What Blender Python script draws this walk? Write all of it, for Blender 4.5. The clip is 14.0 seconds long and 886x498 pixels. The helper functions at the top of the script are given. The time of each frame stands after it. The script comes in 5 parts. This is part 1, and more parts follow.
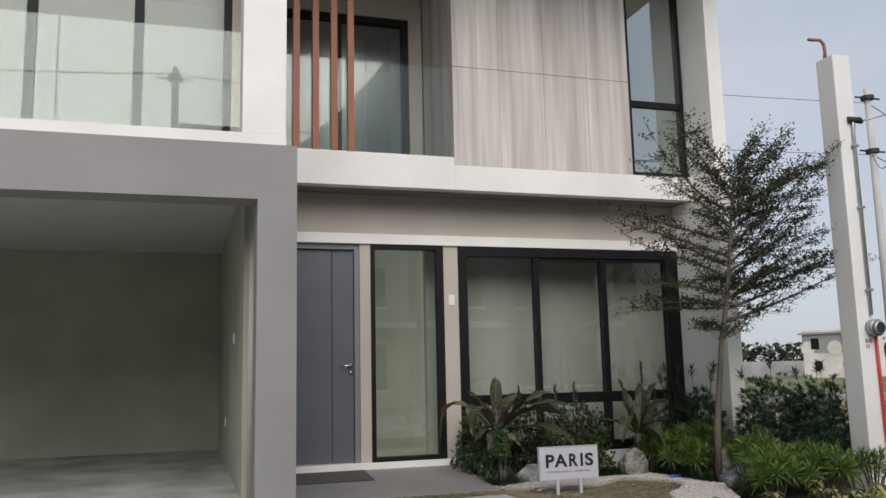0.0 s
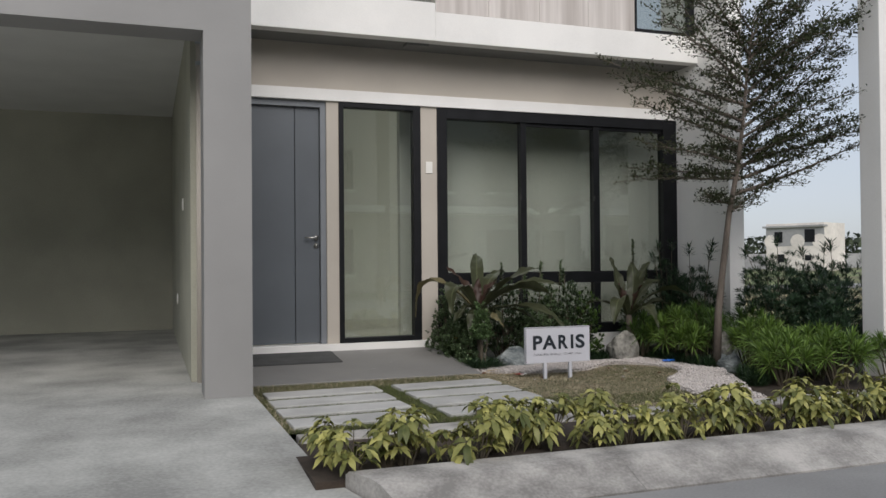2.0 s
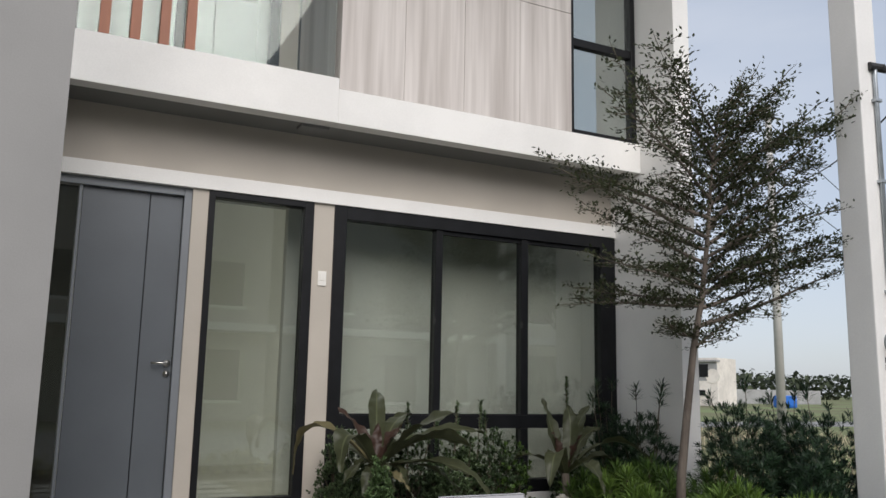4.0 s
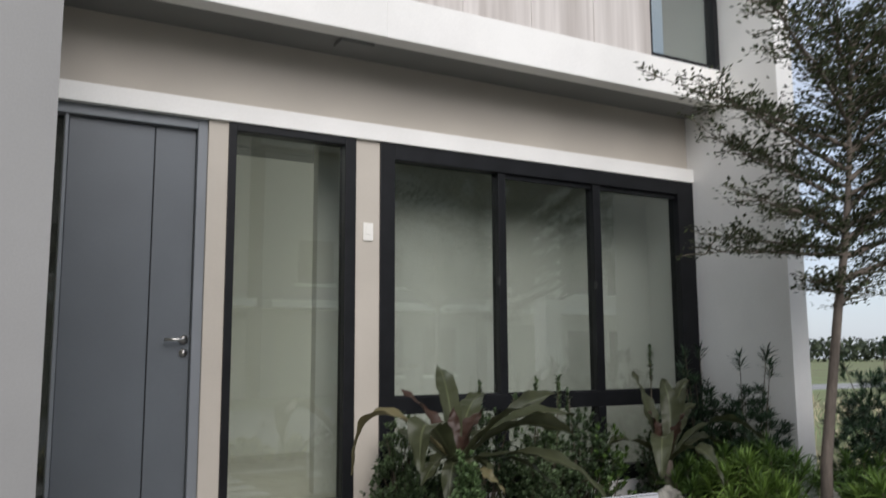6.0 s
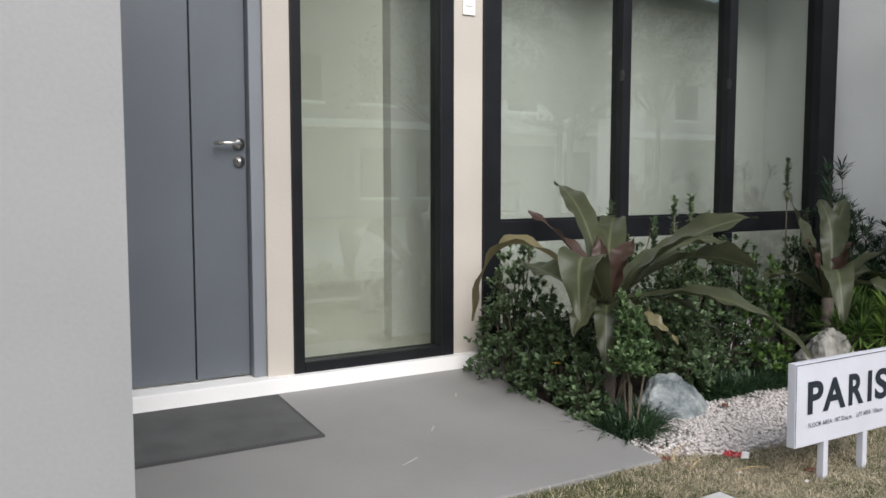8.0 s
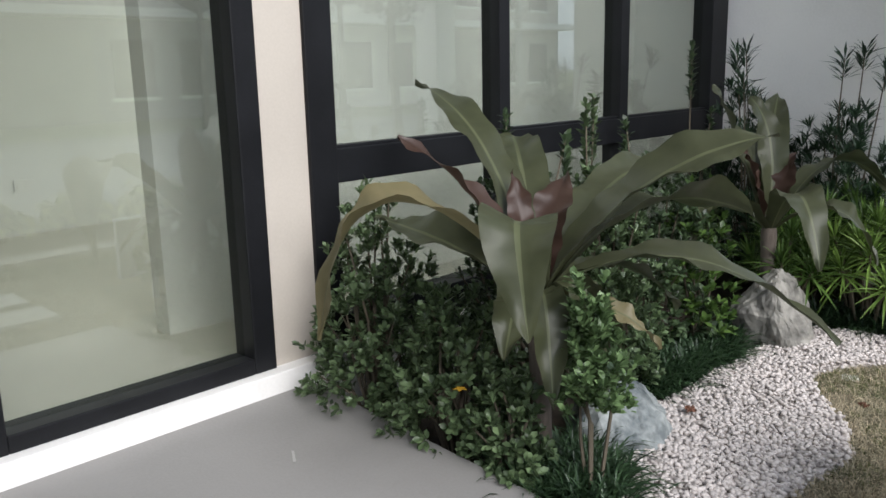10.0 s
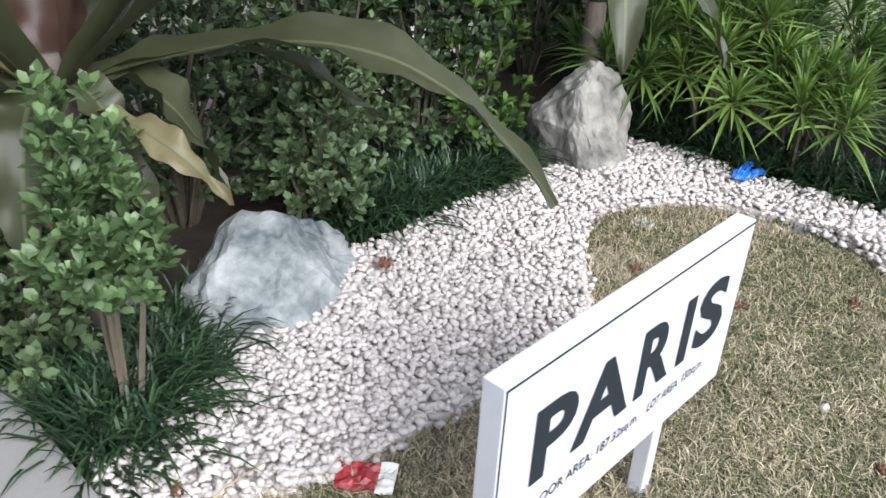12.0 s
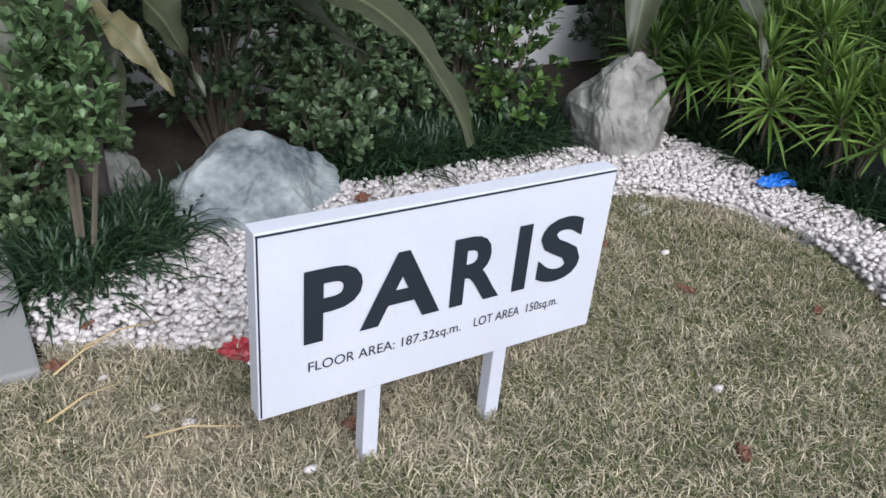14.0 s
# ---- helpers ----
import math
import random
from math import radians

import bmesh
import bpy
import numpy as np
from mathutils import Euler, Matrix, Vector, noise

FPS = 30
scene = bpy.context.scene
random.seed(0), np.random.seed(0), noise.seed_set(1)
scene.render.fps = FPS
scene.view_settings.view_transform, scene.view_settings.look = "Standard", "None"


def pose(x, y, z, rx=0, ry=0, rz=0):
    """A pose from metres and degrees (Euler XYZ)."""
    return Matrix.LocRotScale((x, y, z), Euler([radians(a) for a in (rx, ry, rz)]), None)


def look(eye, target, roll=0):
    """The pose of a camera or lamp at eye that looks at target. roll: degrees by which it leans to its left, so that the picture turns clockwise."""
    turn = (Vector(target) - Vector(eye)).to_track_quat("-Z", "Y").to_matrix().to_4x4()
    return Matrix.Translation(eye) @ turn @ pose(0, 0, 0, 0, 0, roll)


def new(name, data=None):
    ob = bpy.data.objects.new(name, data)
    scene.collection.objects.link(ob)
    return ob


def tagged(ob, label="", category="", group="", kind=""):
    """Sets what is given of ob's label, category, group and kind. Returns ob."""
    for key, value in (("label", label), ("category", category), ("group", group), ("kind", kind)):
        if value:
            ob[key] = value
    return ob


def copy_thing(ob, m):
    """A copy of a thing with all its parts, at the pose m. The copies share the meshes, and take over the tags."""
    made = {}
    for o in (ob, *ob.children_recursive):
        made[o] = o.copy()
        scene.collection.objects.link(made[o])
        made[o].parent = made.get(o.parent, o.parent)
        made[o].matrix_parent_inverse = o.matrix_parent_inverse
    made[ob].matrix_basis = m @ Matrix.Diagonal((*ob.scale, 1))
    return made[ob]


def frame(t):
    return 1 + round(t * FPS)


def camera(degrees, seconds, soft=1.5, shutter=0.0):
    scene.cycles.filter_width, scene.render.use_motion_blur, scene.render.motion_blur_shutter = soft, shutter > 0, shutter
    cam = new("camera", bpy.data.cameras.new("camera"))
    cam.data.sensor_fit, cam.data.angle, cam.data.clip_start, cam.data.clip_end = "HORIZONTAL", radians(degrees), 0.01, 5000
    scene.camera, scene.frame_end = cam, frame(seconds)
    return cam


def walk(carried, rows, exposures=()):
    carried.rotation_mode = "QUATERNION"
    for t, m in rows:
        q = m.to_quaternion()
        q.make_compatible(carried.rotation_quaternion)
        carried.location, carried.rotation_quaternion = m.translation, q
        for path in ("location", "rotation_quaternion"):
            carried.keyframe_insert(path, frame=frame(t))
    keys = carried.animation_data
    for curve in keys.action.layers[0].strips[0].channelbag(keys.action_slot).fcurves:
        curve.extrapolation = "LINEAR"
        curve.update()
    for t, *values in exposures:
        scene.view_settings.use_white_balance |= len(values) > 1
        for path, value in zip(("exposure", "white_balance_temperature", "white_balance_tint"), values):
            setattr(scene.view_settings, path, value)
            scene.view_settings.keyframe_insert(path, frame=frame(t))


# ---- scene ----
cam = camera(56.4, 14.0, 1.5, 0.15)
PATH = [
    (0, (0.904, -0.028, 1.19), (1.498, 1.859, 1.484), -1.3),
    (0.5, (0.917, -0.029, 1.186), (1.491, 1.869, 1.444), -0.9),
    (1, (0.895, 0.214, 1.107), (1.503, 2.108, 1.309), -0.7),
    (1.5, (0.947, 0.54, 1.09), (1.581, 2.434, 1.199), -0.8),
    (2, (1.106, 0.973, 1.034), (1.779, 2.857, 1.063), -0.5),
    (2.5, (1.266, 1.405, 1.036), (2.002, 3.264, 1.032), -0.2),
    (3, (1.454, 1.821, 1.077), (2.235, 3.662, 1.085), -0.0),
    (3.5, (1.624, 2.272, 1.111), (2.465, 4.078, 1.285), 0.4),
    (3.7, (1.731, 2.415, 1.143), (2.585, 4.203, 1.424), 0.7),
    (5.8, (1.652, 3.979, 1.152), (2.648, 5.669, 1.544), -0.3),
    (6, (1.639, 4.133, 1.162), (2.604, 5.866, 1.424), -0.3),
    (6.5, (1.621, 4.482, 1.107), (2.484, 6.285, 1.171), -0.6),
    (7, (1.511, 4.915, 1.131), (2.363, 6.724, 1.105), -0.0),
    (7.5, (1.541, 5.264, 1.077), (2.45, 7.043, 0.991), 0.0),
    (8, (1.567, 5.666, 1.113), (2.597, 7.373, 0.949), 0.0),
    (8.5, (1.74, 6.051, 1.137), (2.939, 7.632, 0.882), 0.3),
    (8.7, (1.809, 6.208, 1.137), (3.092, 7.718, 0.863), 0.8),
    (10.8, (2.854, 7.379, 1.17), (4.265, 8.661, 0.566), 0.7),
    (11, (2.991, 7.304, 1.176), (4.364, 8.573, 0.468), 1.2),
    (11.5, (3.277, 7.222, 1.086), (4.688, 8.343, 0.219), 3.0),
    (12, (3.617, 7.131, 1.033), (4.921, 8.277, 0.039), 3.7),
    (12.5, (3.796, 6.935, 1.0), (4.926, 8.217, -0.04), 2.9),
    (13, (3.862, 6.69, 1.01), (4.897, 8.058, -0.019), 3.8),
    (13.5, (3.877, 6.634, 0.983), (4.884, 8.043, -0.017), 5.0),
    (14, (3.892, 6.641, 0.978), (4.875, 8.077, -0.008), 6.0),
]
EXPOSURES = [(0, -0.08, 6400, 11), (1.5, -0.08, 6400, 11), (2.2, 0.0, 6300, 11), (3.5, 0.08, 6350, 11), (6.0, 0.22, 6200, 11), (7.0, 0.74, 6200, 11), (8.5, 0.85, 6100, 11), (10.8, 1.25, 6020, 11), (11.6, 1.76, 5950, 11), (12.5, 1.16, 5800, 11), (14.0, 1.0, 5680, 11)]
walk(cam, [(t, look(eye, target, roll)) for t, eye, target, roll in PATH], EXPOSURES)

# ---------------------------------------------------------------- light
world = bpy.data.worlds.new("sky")
scene.world = world
world.use_nodes = True
wn, wl = world.node_tree.nodes, world.node_tree.links
wn.clear()
sky = wn.new("ShaderNodeTexSky")
sky.sky_type = "NISHITA"
sky.sun_disc = False
sky.sun_elevation, sky.sun_rotation = radians(34.9), radians(190.4)
sky.air_density, sky.dust_density, sky.ozone_density = 1.0, 1.5, 1.5
tc, mp = wn.new("ShaderNodeTexCoord"), wn.new("ShaderNodeMapping")
mp.inputs["Scale"].default_value = (1.0, 1.0, 3.2)
cl = wn.new("ShaderNodeTexNoise")
cl.inputs["Scale"].default_value, cl.inputs["Detail"].default_value = 1.7, 5
cr = wn.new("ShaderNodeMapRange")
cr.inputs["From Min"].default_value, cr.inputs["From Max"].default_value = 0.35, 0.7
cr.inputs["To Min"].default_value, cr.inputs["To Max"].default_value = 0.6, 0.95
cm = wn.new("ShaderNodeMix")
cm.data_type = "RGBA"
cm.inputs[7].default_value = (5.3, 5.6, 6.1, 1)
bg, wo = wn.new("ShaderNodeBackground"), wn.new("ShaderNodeOutputWorld")
bg.inputs["Strength"].default_value = 0.122
wl.new(tc.outputs["Generated"], mp.inputs["Vector"])
wl.new(mp.outputs["Vector"], cl.inputs["Vector"])
wl.new(cl.outputs["Fac"], cr.inputs["Value"])
wl.new(cr.outputs["Result"], cm.inputs[0])
wl.new(sky.outputs["Color"], cm.inputs[6])
wl.new(cm.outputs[2], bg.inputs["Color"])
wl.new(bg.outputs["Background"], wo.inputs["Surface"])
sun = new("sun", bpy.data.lights.new("sun", "SUN"))
sun.data.energy, sun.data.angle, sun.data.color = 2.45, radians(50), (1.0, 0.94, 0.87)
sun.matrix_world = look((-2.2, -12.0, 8.5), (0, 0, 0))


# ---------------------------------------------------------------- materials
def mat(name, color, rough=0.7, dark=0.8, light=1.1, scale=3.0, fine=60.0, bump=0.15, metal=0.0, spec=0.5, stretch=(1, 1, 1), tint=None, island=0.0, objvar=0.0, space="Object", bscale=None):
    """A surface with two scales of variation: broad staining and fine grain, with relief from the grain."""
    m = bpy.data.materials.new(name)
    m.use_nodes = True
    n, l = m.node_tree.nodes, m.node_tree.links
    b = n["Principled BSDF"]
    b.inputs["Roughness"].default_value, b.inputs["Metallic"].default_value = rough, metal
    b.inputs["Specular IOR Level"].default_value = spec
    geo = n.new("ShaderNodeNewGeometry")
    co = n.new("ShaderNodeMapping")
    co.inputs["Scale"].default_value = stretch
    l.new(geo.outputs["Position"], co.inputs["Vector"])
    big, small = n.new("ShaderNodeTexNoise"), n.new("ShaderNodeTexNoise")
    for t, s, d in ((big, scale, 5), (small, fine, 3)):
        t.inputs["Scale"].default_value, t.inputs["Detail"].default_value = s, d
        l.new(co.outputs["Vector"], t.inputs["Vector"])
    add = n.new("ShaderNodeMath")
    add.operation = "MULTIPLY_ADD"
    add.inputs[1].default_value = 0.35
    l.new(small.outputs["Fac"], add.inputs[0])
    l.new(big.outputs["Fac"], add.inputs[2])
    rng = n.new("ShaderNodeMapRange")
    rng.inputs["From Min"].default_value, rng.inputs["From Max"].default_value = 0.5, 0.86
    l.new(add.outputs[0], rng.inputs["Value"])
    mix = n.new("ShaderNodeMix")
    mix.data_type = "RGBA"
    c2 = tint or color
    mix.inputs[6].default_value = (*[c * dark for c in color], 1)
    mix.inputs[7].default_value = (*[min(1, c * light) for c in c2], 1)
    l.new(rng.outputs["Result"], mix.inputs[0])
    out = mix.outputs[2]
    if island or objvar:
        src = geo.outputs["Random Per Island"]
        amount = island
        if objvar:
            src, amount = n.new("ShaderNodeObjectInfo").outputs["Random"], objvar
        vr = n.new("ShaderNodeMapRange")
        vr.inputs["To Min"].default_value, vr.inputs["To Max"].default_value = 1 - amount, 1 + amount
        l.new(src, vr.inputs["Value"])
        hsv = n.new("ShaderNodeHueSaturation")
        l.new(out, hsv.inputs["Color"])
        l.new(vr.outputs["Result"], hsv.inputs["Value"])
        out = hsv.outputs["Color"]
    l.new(out, b.inputs["Base Color"])
    if bump:
        bp = n.new("ShaderNodeBump")
        bp.inputs["Strength"].default_value, bp.inputs["Distance"].default_value = bump, 0.004
        l.new(small.outputs["Fac"], bp.inputs["Height"])
        l.new(bp.outputs["Normal"], b.inputs["Normal"])
    return m


def leaf_mat(name, color, tint, rough=0.45, island=0.35, trans=0.25, nscale=25, nweight=0.5):
    """A leaf: two greens mixed leaf by leaf, a little light through it."""
    m = bpy.data.materials.new(name)
    m.use_nodes = True
    n, l = m.node_tree.nodes, m.node_tree.links
    b = n["Principled BSDF"]
    b.inputs["Roughness"].default_value = rough
    b.inputs["Specular IOR Level"].default_value = 0.35
    geo = n.new("ShaderNodeNewGeometry")
    noi = n.new("ShaderNodeTexNoise")
    noi.inputs["Scale"].default_value = nscale
    l.new(geo.outputs["Position"], noi.inputs["Vector"])
    av = n.new("ShaderNodeMath")
    av.operation = "MULTIPLY_ADD"
    av.inputs[1].default_value = nweight
    l.new(noi.outputs["Fac"], av.inputs[0])
    hv = n.new("ShaderNodeMath")
    hv.operation = "MULTIPLY"
    hv.inputs[1].default_value = 1.25 - nweight
    l.new(geo.outputs["Random Per Island"], hv.inputs[0])
    l.new(hv.outputs[0], av.inputs[2])
    mix = n.new("ShaderNodeMix")
    mix.data_type = "RGBA"
    mix.inputs[6].default_value, mix.inputs[7].default_value = (*color, 1), (*tint, 1)
    l.new(av.outputs[0], mix.inputs[0])
    vr = n.new("ShaderNodeMapRange")
    vr.inputs["To Min"].default_value, vr.inputs["To Max"].default_value = 1 - island, 1 + island
    l.new(geo.outputs["Random Per Island"], vr.inputs["Value"])
    hsv = n.new("ShaderNodeHueSaturation")
    l.new(mix.outputs[2], hsv.inputs["Color"])
    l.new(vr.outputs["Result"], hsv.inputs["Value"])
    l.new(hsv.outputs["Color"], b.inputs["Base Color"])
    tr = n.new("ShaderNodeBsdfTranslucent")
    l.new(hsv.outputs["Color"], tr.inputs["Color"])
    ms = n.new("ShaderNodeMixShader")
    ms.inputs[0].default_value = trans
    l.new(b.outputs[0], ms.inputs[1])
    l.new(tr.outputs[0], ms.inputs[2])
    l.new(ms.outputs[0], n["Material Output"].inputs["Surface"])
    return m


def glass_mat(name, tint, gloss, rough=0.012):
    """A thin pane: clear with a slight tint; its reflection grows towards grazing views (Schlick)."""
    m = bpy.data.materials.new(name)
    m.use_nodes = True
    n, l = m.node_tree.nodes, m.node_tree.links
    n.remove(n["Principled BSDF"])
    tr, gl, lw, ms = (n.new("ShaderNode" + k) for k in ("BsdfTransparent", "BsdfGlossy", "LayerWeight", "MixShader"))
    tr.inputs["Color"].default_value = (*tint, 1)
    gl.inputs["Roughness"].default_value = rough
    gl.inputs["Color"].default_value = (0.95, 1.0, 0.98, 1)
    lw.inputs["Blend"].default_value = 0.5
    pw, sc = n.new("ShaderNodeMath"), n.new("ShaderNodeMath")
    pw.operation, sc.operation = "POWER", "MULTIPLY_ADD"
    pw.inputs[1].default_value = 5.0
    sc.inputs[1].default_value, sc.inputs[2].default_value = 1 - gloss, gloss
    l.new(lw.outputs["Facing"], pw.inputs[0])
    l.new(pw.outputs[0], sc.inputs[0])
    wob = n.new("ShaderNodeTexNoise")
    wob.inputs["Scale"].default_value = 1.3
    bp = n.new("ShaderNodeBump")
    bp.inputs["Strength"].default_value, bp.inputs["Distance"].default_value = 0.03, 0.01
    ge = n.new("ShaderNodeNewGeometry")
    l.new(ge.outputs["Position"], wob.inputs["Vector"])
    l.new(wob.outputs["Fac"], bp.inputs["Height"])
    l.new(bp.outputs["Normal"], gl.inputs["Normal"])
    l.new(sc.outputs[0], ms.inputs[0])
    l.new(tr.outputs[0], ms.inputs[1])
    l.new(gl.outputs[0], ms.inputs[2])
    l.new(ms.outputs[0], n["Material Output"].inputs["Surface"])
    return m


M_WHITE = mat("white_paint", (0.86, 0.845, 0.815), 0.6, 0.93, 1.04, 1.4, 90, 0.12)
M_GREY = mat("grey_paint", (0.275, 0.27, 0.262), 0.65, 0.93, 1.06, 1.5, 120, 0.15)
# grey paint taken darker than M_GREY: the overhang's shade is in this colour
M_SOFFIT_SHADED = mat("grey_soffit_paint_shaded", (0.19, 0.19, 0.185), 0.7, 0.92, 1.06, 1.5, 110, 0.12)
M_SCUFF = mat("scraped_screed", (0.36, 0.35, 0.335), 0.8, 0.9, 1.05, 8, 130, 0.1)
M_BEIGE = mat("beige_paint", (0.50, 0.455, 0.395), 0.65, 0.93, 1.05, 1.5, 120, 0.12)
M_CARPORT = mat("carport_render", (0.37, 0.365, 0.295), 0.75, 0.86, 1.1, 1.1, 60, 0.2)
M_CEIL = mat("ceiling_paint", (0.62, 0.62, 0.60), 0.7, 0.95, 1.03, 2, 80, 0.05)
M_INNER = mat("interior_paint", (0.82, 0.81, 0.76), 0.6, 0.97, 1.02, 1, 60, 0.03)
M_TILE = mat("interior_floor", (0.66, 0.63, 0.55), 0.3, 0.95, 1.04, 2, 30, 0.02)
M_BLACK = mat("black_aluminium", (0.009, 0.0095, 0.011), 0.45, 0.8, 1.3, 6, 150, 0.03, spec=0.22)
M_DOOR = mat("blue_grey_door_paint", (0.114, 0.127, 0.142), 0.42, 0.94, 1.06, 2.0, 140, 0.04)
M_DOORF = mat("grey_door_frame_paint", (0.20, 0.215, 0.235), 0.45, 0.94, 1.06, 2.0, 140, 0.04)
M_STEEL = mat("brushed_steel", (0.62, 0.60, 0.57), 0.28, 0.92, 1.05, 20, 300, 0.03, metal=1.0)
M_SLAT = mat("copper_brown_slat", (0.36, 0.13, 0.065), 0.45, 0.85, 1.1, 5, 60, 0.05, stretch=(1, 1, 0.1))
M_PANEL = mat("streaked_stone_panel", (0.62, 0.555, 0.51), 0.42, 0.74, 1.12, 2.2, 9, 0.02, stretch=(2.6, 2.6, 0.10), tint=(0.68, 0.635, 0.60), objvar=0.04)
M_PORCH = mat("porch_screed", (0.235, 0.228, 0.218), 0.6, 0.9, 1.07, 1.6, 130, 0.12)
M_MAT = mat("dark_doormat", (0.085, 0.085, 0.083), 0.95, 0.85, 1.15, 6, 260, 0.6)
M_MATEDGE = mat("doormat_rubber", (0.055, 0.055, 0.054), 0.8, 0.9, 1.1, 6, 200, 0.1)
M_DRIVE = mat("driveway_concrete", (0.40, 0.40, 0.375), 0.7, 0.64, 1.25, 1.5, 45, 0.35)
M_ROAD = mat("road_concrete", (0.265, 0.262, 0.255), 0.85, 0.75, 1.12, 1.0, 70, 0.4)
M_KERB = mat("kerb_concrete", (0.43, 0.41, 0.38), 0.85, 0.5, 1.15, 4.0, 60, 0.4)
M_PAVER = mat("paver_concrete", (0.47, 0.465, 0.445), 0.8, 0.82, 1.1, 3.0, 90, 0.3, objvar=0.06)
M_SOIL = mat("dark_soil", (0.045, 0.033, 0.024), 0.95, 0.6, 1.4, 8, 90, 0.9)
M_TURF = mat("dry_turf_soil", (0.15, 0.125, 0.08), 0.95, 0.6, 1.3, 5, 120, 0.9, tint=(0.18, 0.16, 0.10))
M_FIELD = mat("field_grass", (0.20, 0.17, 0.085), 0.95, 0.6, 1.25, 0.12, 3, 0.3, tint=(0.13, 0.17, 0.06))
M_PEBBLE = mat("white_pebble", (0.52, 0.475, 0.445), 0.6, 0.9, 1.1, 30, 200, 0.1, island=0.2)
M_ROCK = mat("grey_green_stone", (0.165, 0.205, 0.22), 0.75, 0.42, 1.15, 8, 45, 1.0, tint=(0.28, 0.30, 0.29))
M_ROCK2 = mat("pale_stone", (0.26, 0.25, 0.22), 0.75, 0.42, 1.25, 9, 40, 0.8)
M_SIGN = mat("sign_white", (0.56, 0.56, 0.60), 0.45, 0.96, 1.03, 5, 120, 0.05)
M_INK = mat("sign_lettering", (0.012, 0.018, 0.026), 0.5, 0.9, 1.1, 10, 100, 0.0)
M_SWITCH = mat("white_plastic", (0.82, 0.80, 0.75), 0.35, 0.98, 1.02, 10, 100, 0.0)
M_BARK = mat("tree_bark", (0.14, 0.115, 0.095), 0.9, 0.6, 1.3, 8, 70, 0.8, stretch=(1, 1, 0.3))
M_TWIG = mat("twig", (0.12, 0.10, 0.07), 0.9, 0.7, 1.2, 8, 60, 0.4)
M_TREELEAF = leaf_mat("small_tree_leaf", (0.032, 0.042, 0.022), (0.084, 0.100, 0.050), 0.45, 0.35, 0.4)
M_BOX = leaf_mat("glossy_shrub_leaf", (0.051, 0.081, 0.039), (0.133, 0.189, 0.090), 0.30)
M_BOXL = leaf_mat("fresh_shrub_leaf", (0.055, 0.099, 0.037), (0.149, 0.223, 0.095), 0.32)
M_BOXD = leaf_mat("dark_shrub_leaf", (0.031, 0.053, 0.026), (0.078, 0.116, 0.055), 0.32)
M_MONDO = leaf_mat("grass_clump_blade", (0.015, 0.034, 0.017), (0.047, 0.085, 0.038), 0.35)
M_PALM = leaf_mat("bright_rosette_leaf", (0.056, 0.115, 0.018), (0.170, 0.259, 0.056), 0.4)
M_PALMD = leaf_mat("deep_rosette_leaf", (0.036, 0.080, 0.017), (0.100, 0.168, 0.038), 0.4)
M_PODO = leaf_mat("needle_bush_leaf", (0.011, 0.027, 0.014), (0.032, 0.064, 0.029), 0.45)
M_HEDGE = leaf_mat("variegated_leaf", (0.047, 0.090, 0.022), (0.439, 0.416, 0.141), 0.38)
M_BROM = leaf_mat("broad_leaf_green", (0.025, 0.031, 0.018), (0.073, 0.080, 0.040), 0.38, 0.2)
M_BROMS = leaf_mat("broad_leaf_midrib", (0.066, 0.083, 0.040), (0.132, 0.143, 0.075), 0.4, 0.1)
M_BROMR = leaf_mat("broad_leaf_maroon", (0.034, 0.018, 0.015), (0.070, 0.042, 0.030), 0.4, 0.2)
M_BROMY = leaf_mat("broad_leaf_yellowing", (0.085, 0.095, 0.045), (0.20, 0.165, 0.085), 0.45, 0.2)
M_LAWN = leaf_mat("dry_lawn_blade", (0.105, 0.118, 0.056), (0.53, 0.445, 0.315), 0.75, 0.6, 0.15, 8.0, 0.9)
M_GLASS = glass_mat("window_glass", (0.72, 0.75, 0.725), 0.10)
M_RAIL = glass_mat("rail_glass", (0.92, 0.95, 0.93), 0.035)
M_UPGLASS = glass_mat("upper_window_glass", (0.74, 0.77, 0.74), 0.05, 0.2)
M_SKYGLASS = glass_mat("coated_window_glass", (0.74, 0.77, 0.74), 0.34)
M_DOORGLASS = glass_mat("balcony_door_glass", (0.74, 0.77, 0.74), 0.06, 0.15)
M_DARKGLASS = glass_mat("dark_sidelight_glass", (0.25, 0.26, 0.26), 0.05)
M_GALV = mat("galvanised_pipe", (0.42, 0.45, 0.47), 0.4, 0.85, 1.1, 10, 100, 0.1, metal=0.7)
M_RED = mat("red_hose", (0.55, 0.045, 0.03), 0.45, 0.9, 1.05, 10, 60, 0.05)
M_RUST = mat("rusty_pipe", (0.24, 0.12, 0.09), 0.6, 0.8, 1.2, 12, 90, 0.2)
M_BLUE = mat("blue_wrapper", (0.02, 0.13, 0.50), 0.3, 0.8, 1.3, 60, 200, 0.2)
M_REDPACK = mat("red_wrapper", (0.28, 0.018, 0.025), 0.35, 0.8, 1.3, 60, 200, 0.2)
M_YELLOW = mat("yellow_leaf", (0.62, 0.36, 0.03), 0.5, 0.9, 1.1, 30, 100, 0.1)
M_DRY = mat("dry_leaf", (0.17, 0.075, 0.045), 0.8, 0.7, 1.3, 40, 100, 0.3)
M_STRAW = mat("straw", (0.48, 0.36, 0.18), 0.8, 0.8, 1.1, 40, 100, 0.2)
M_FARWALL = mat("distant_plaster", (0.76, 0.71, 0.65), 0.8, 0.8, 1.05, 0.5, 4, 0.05)
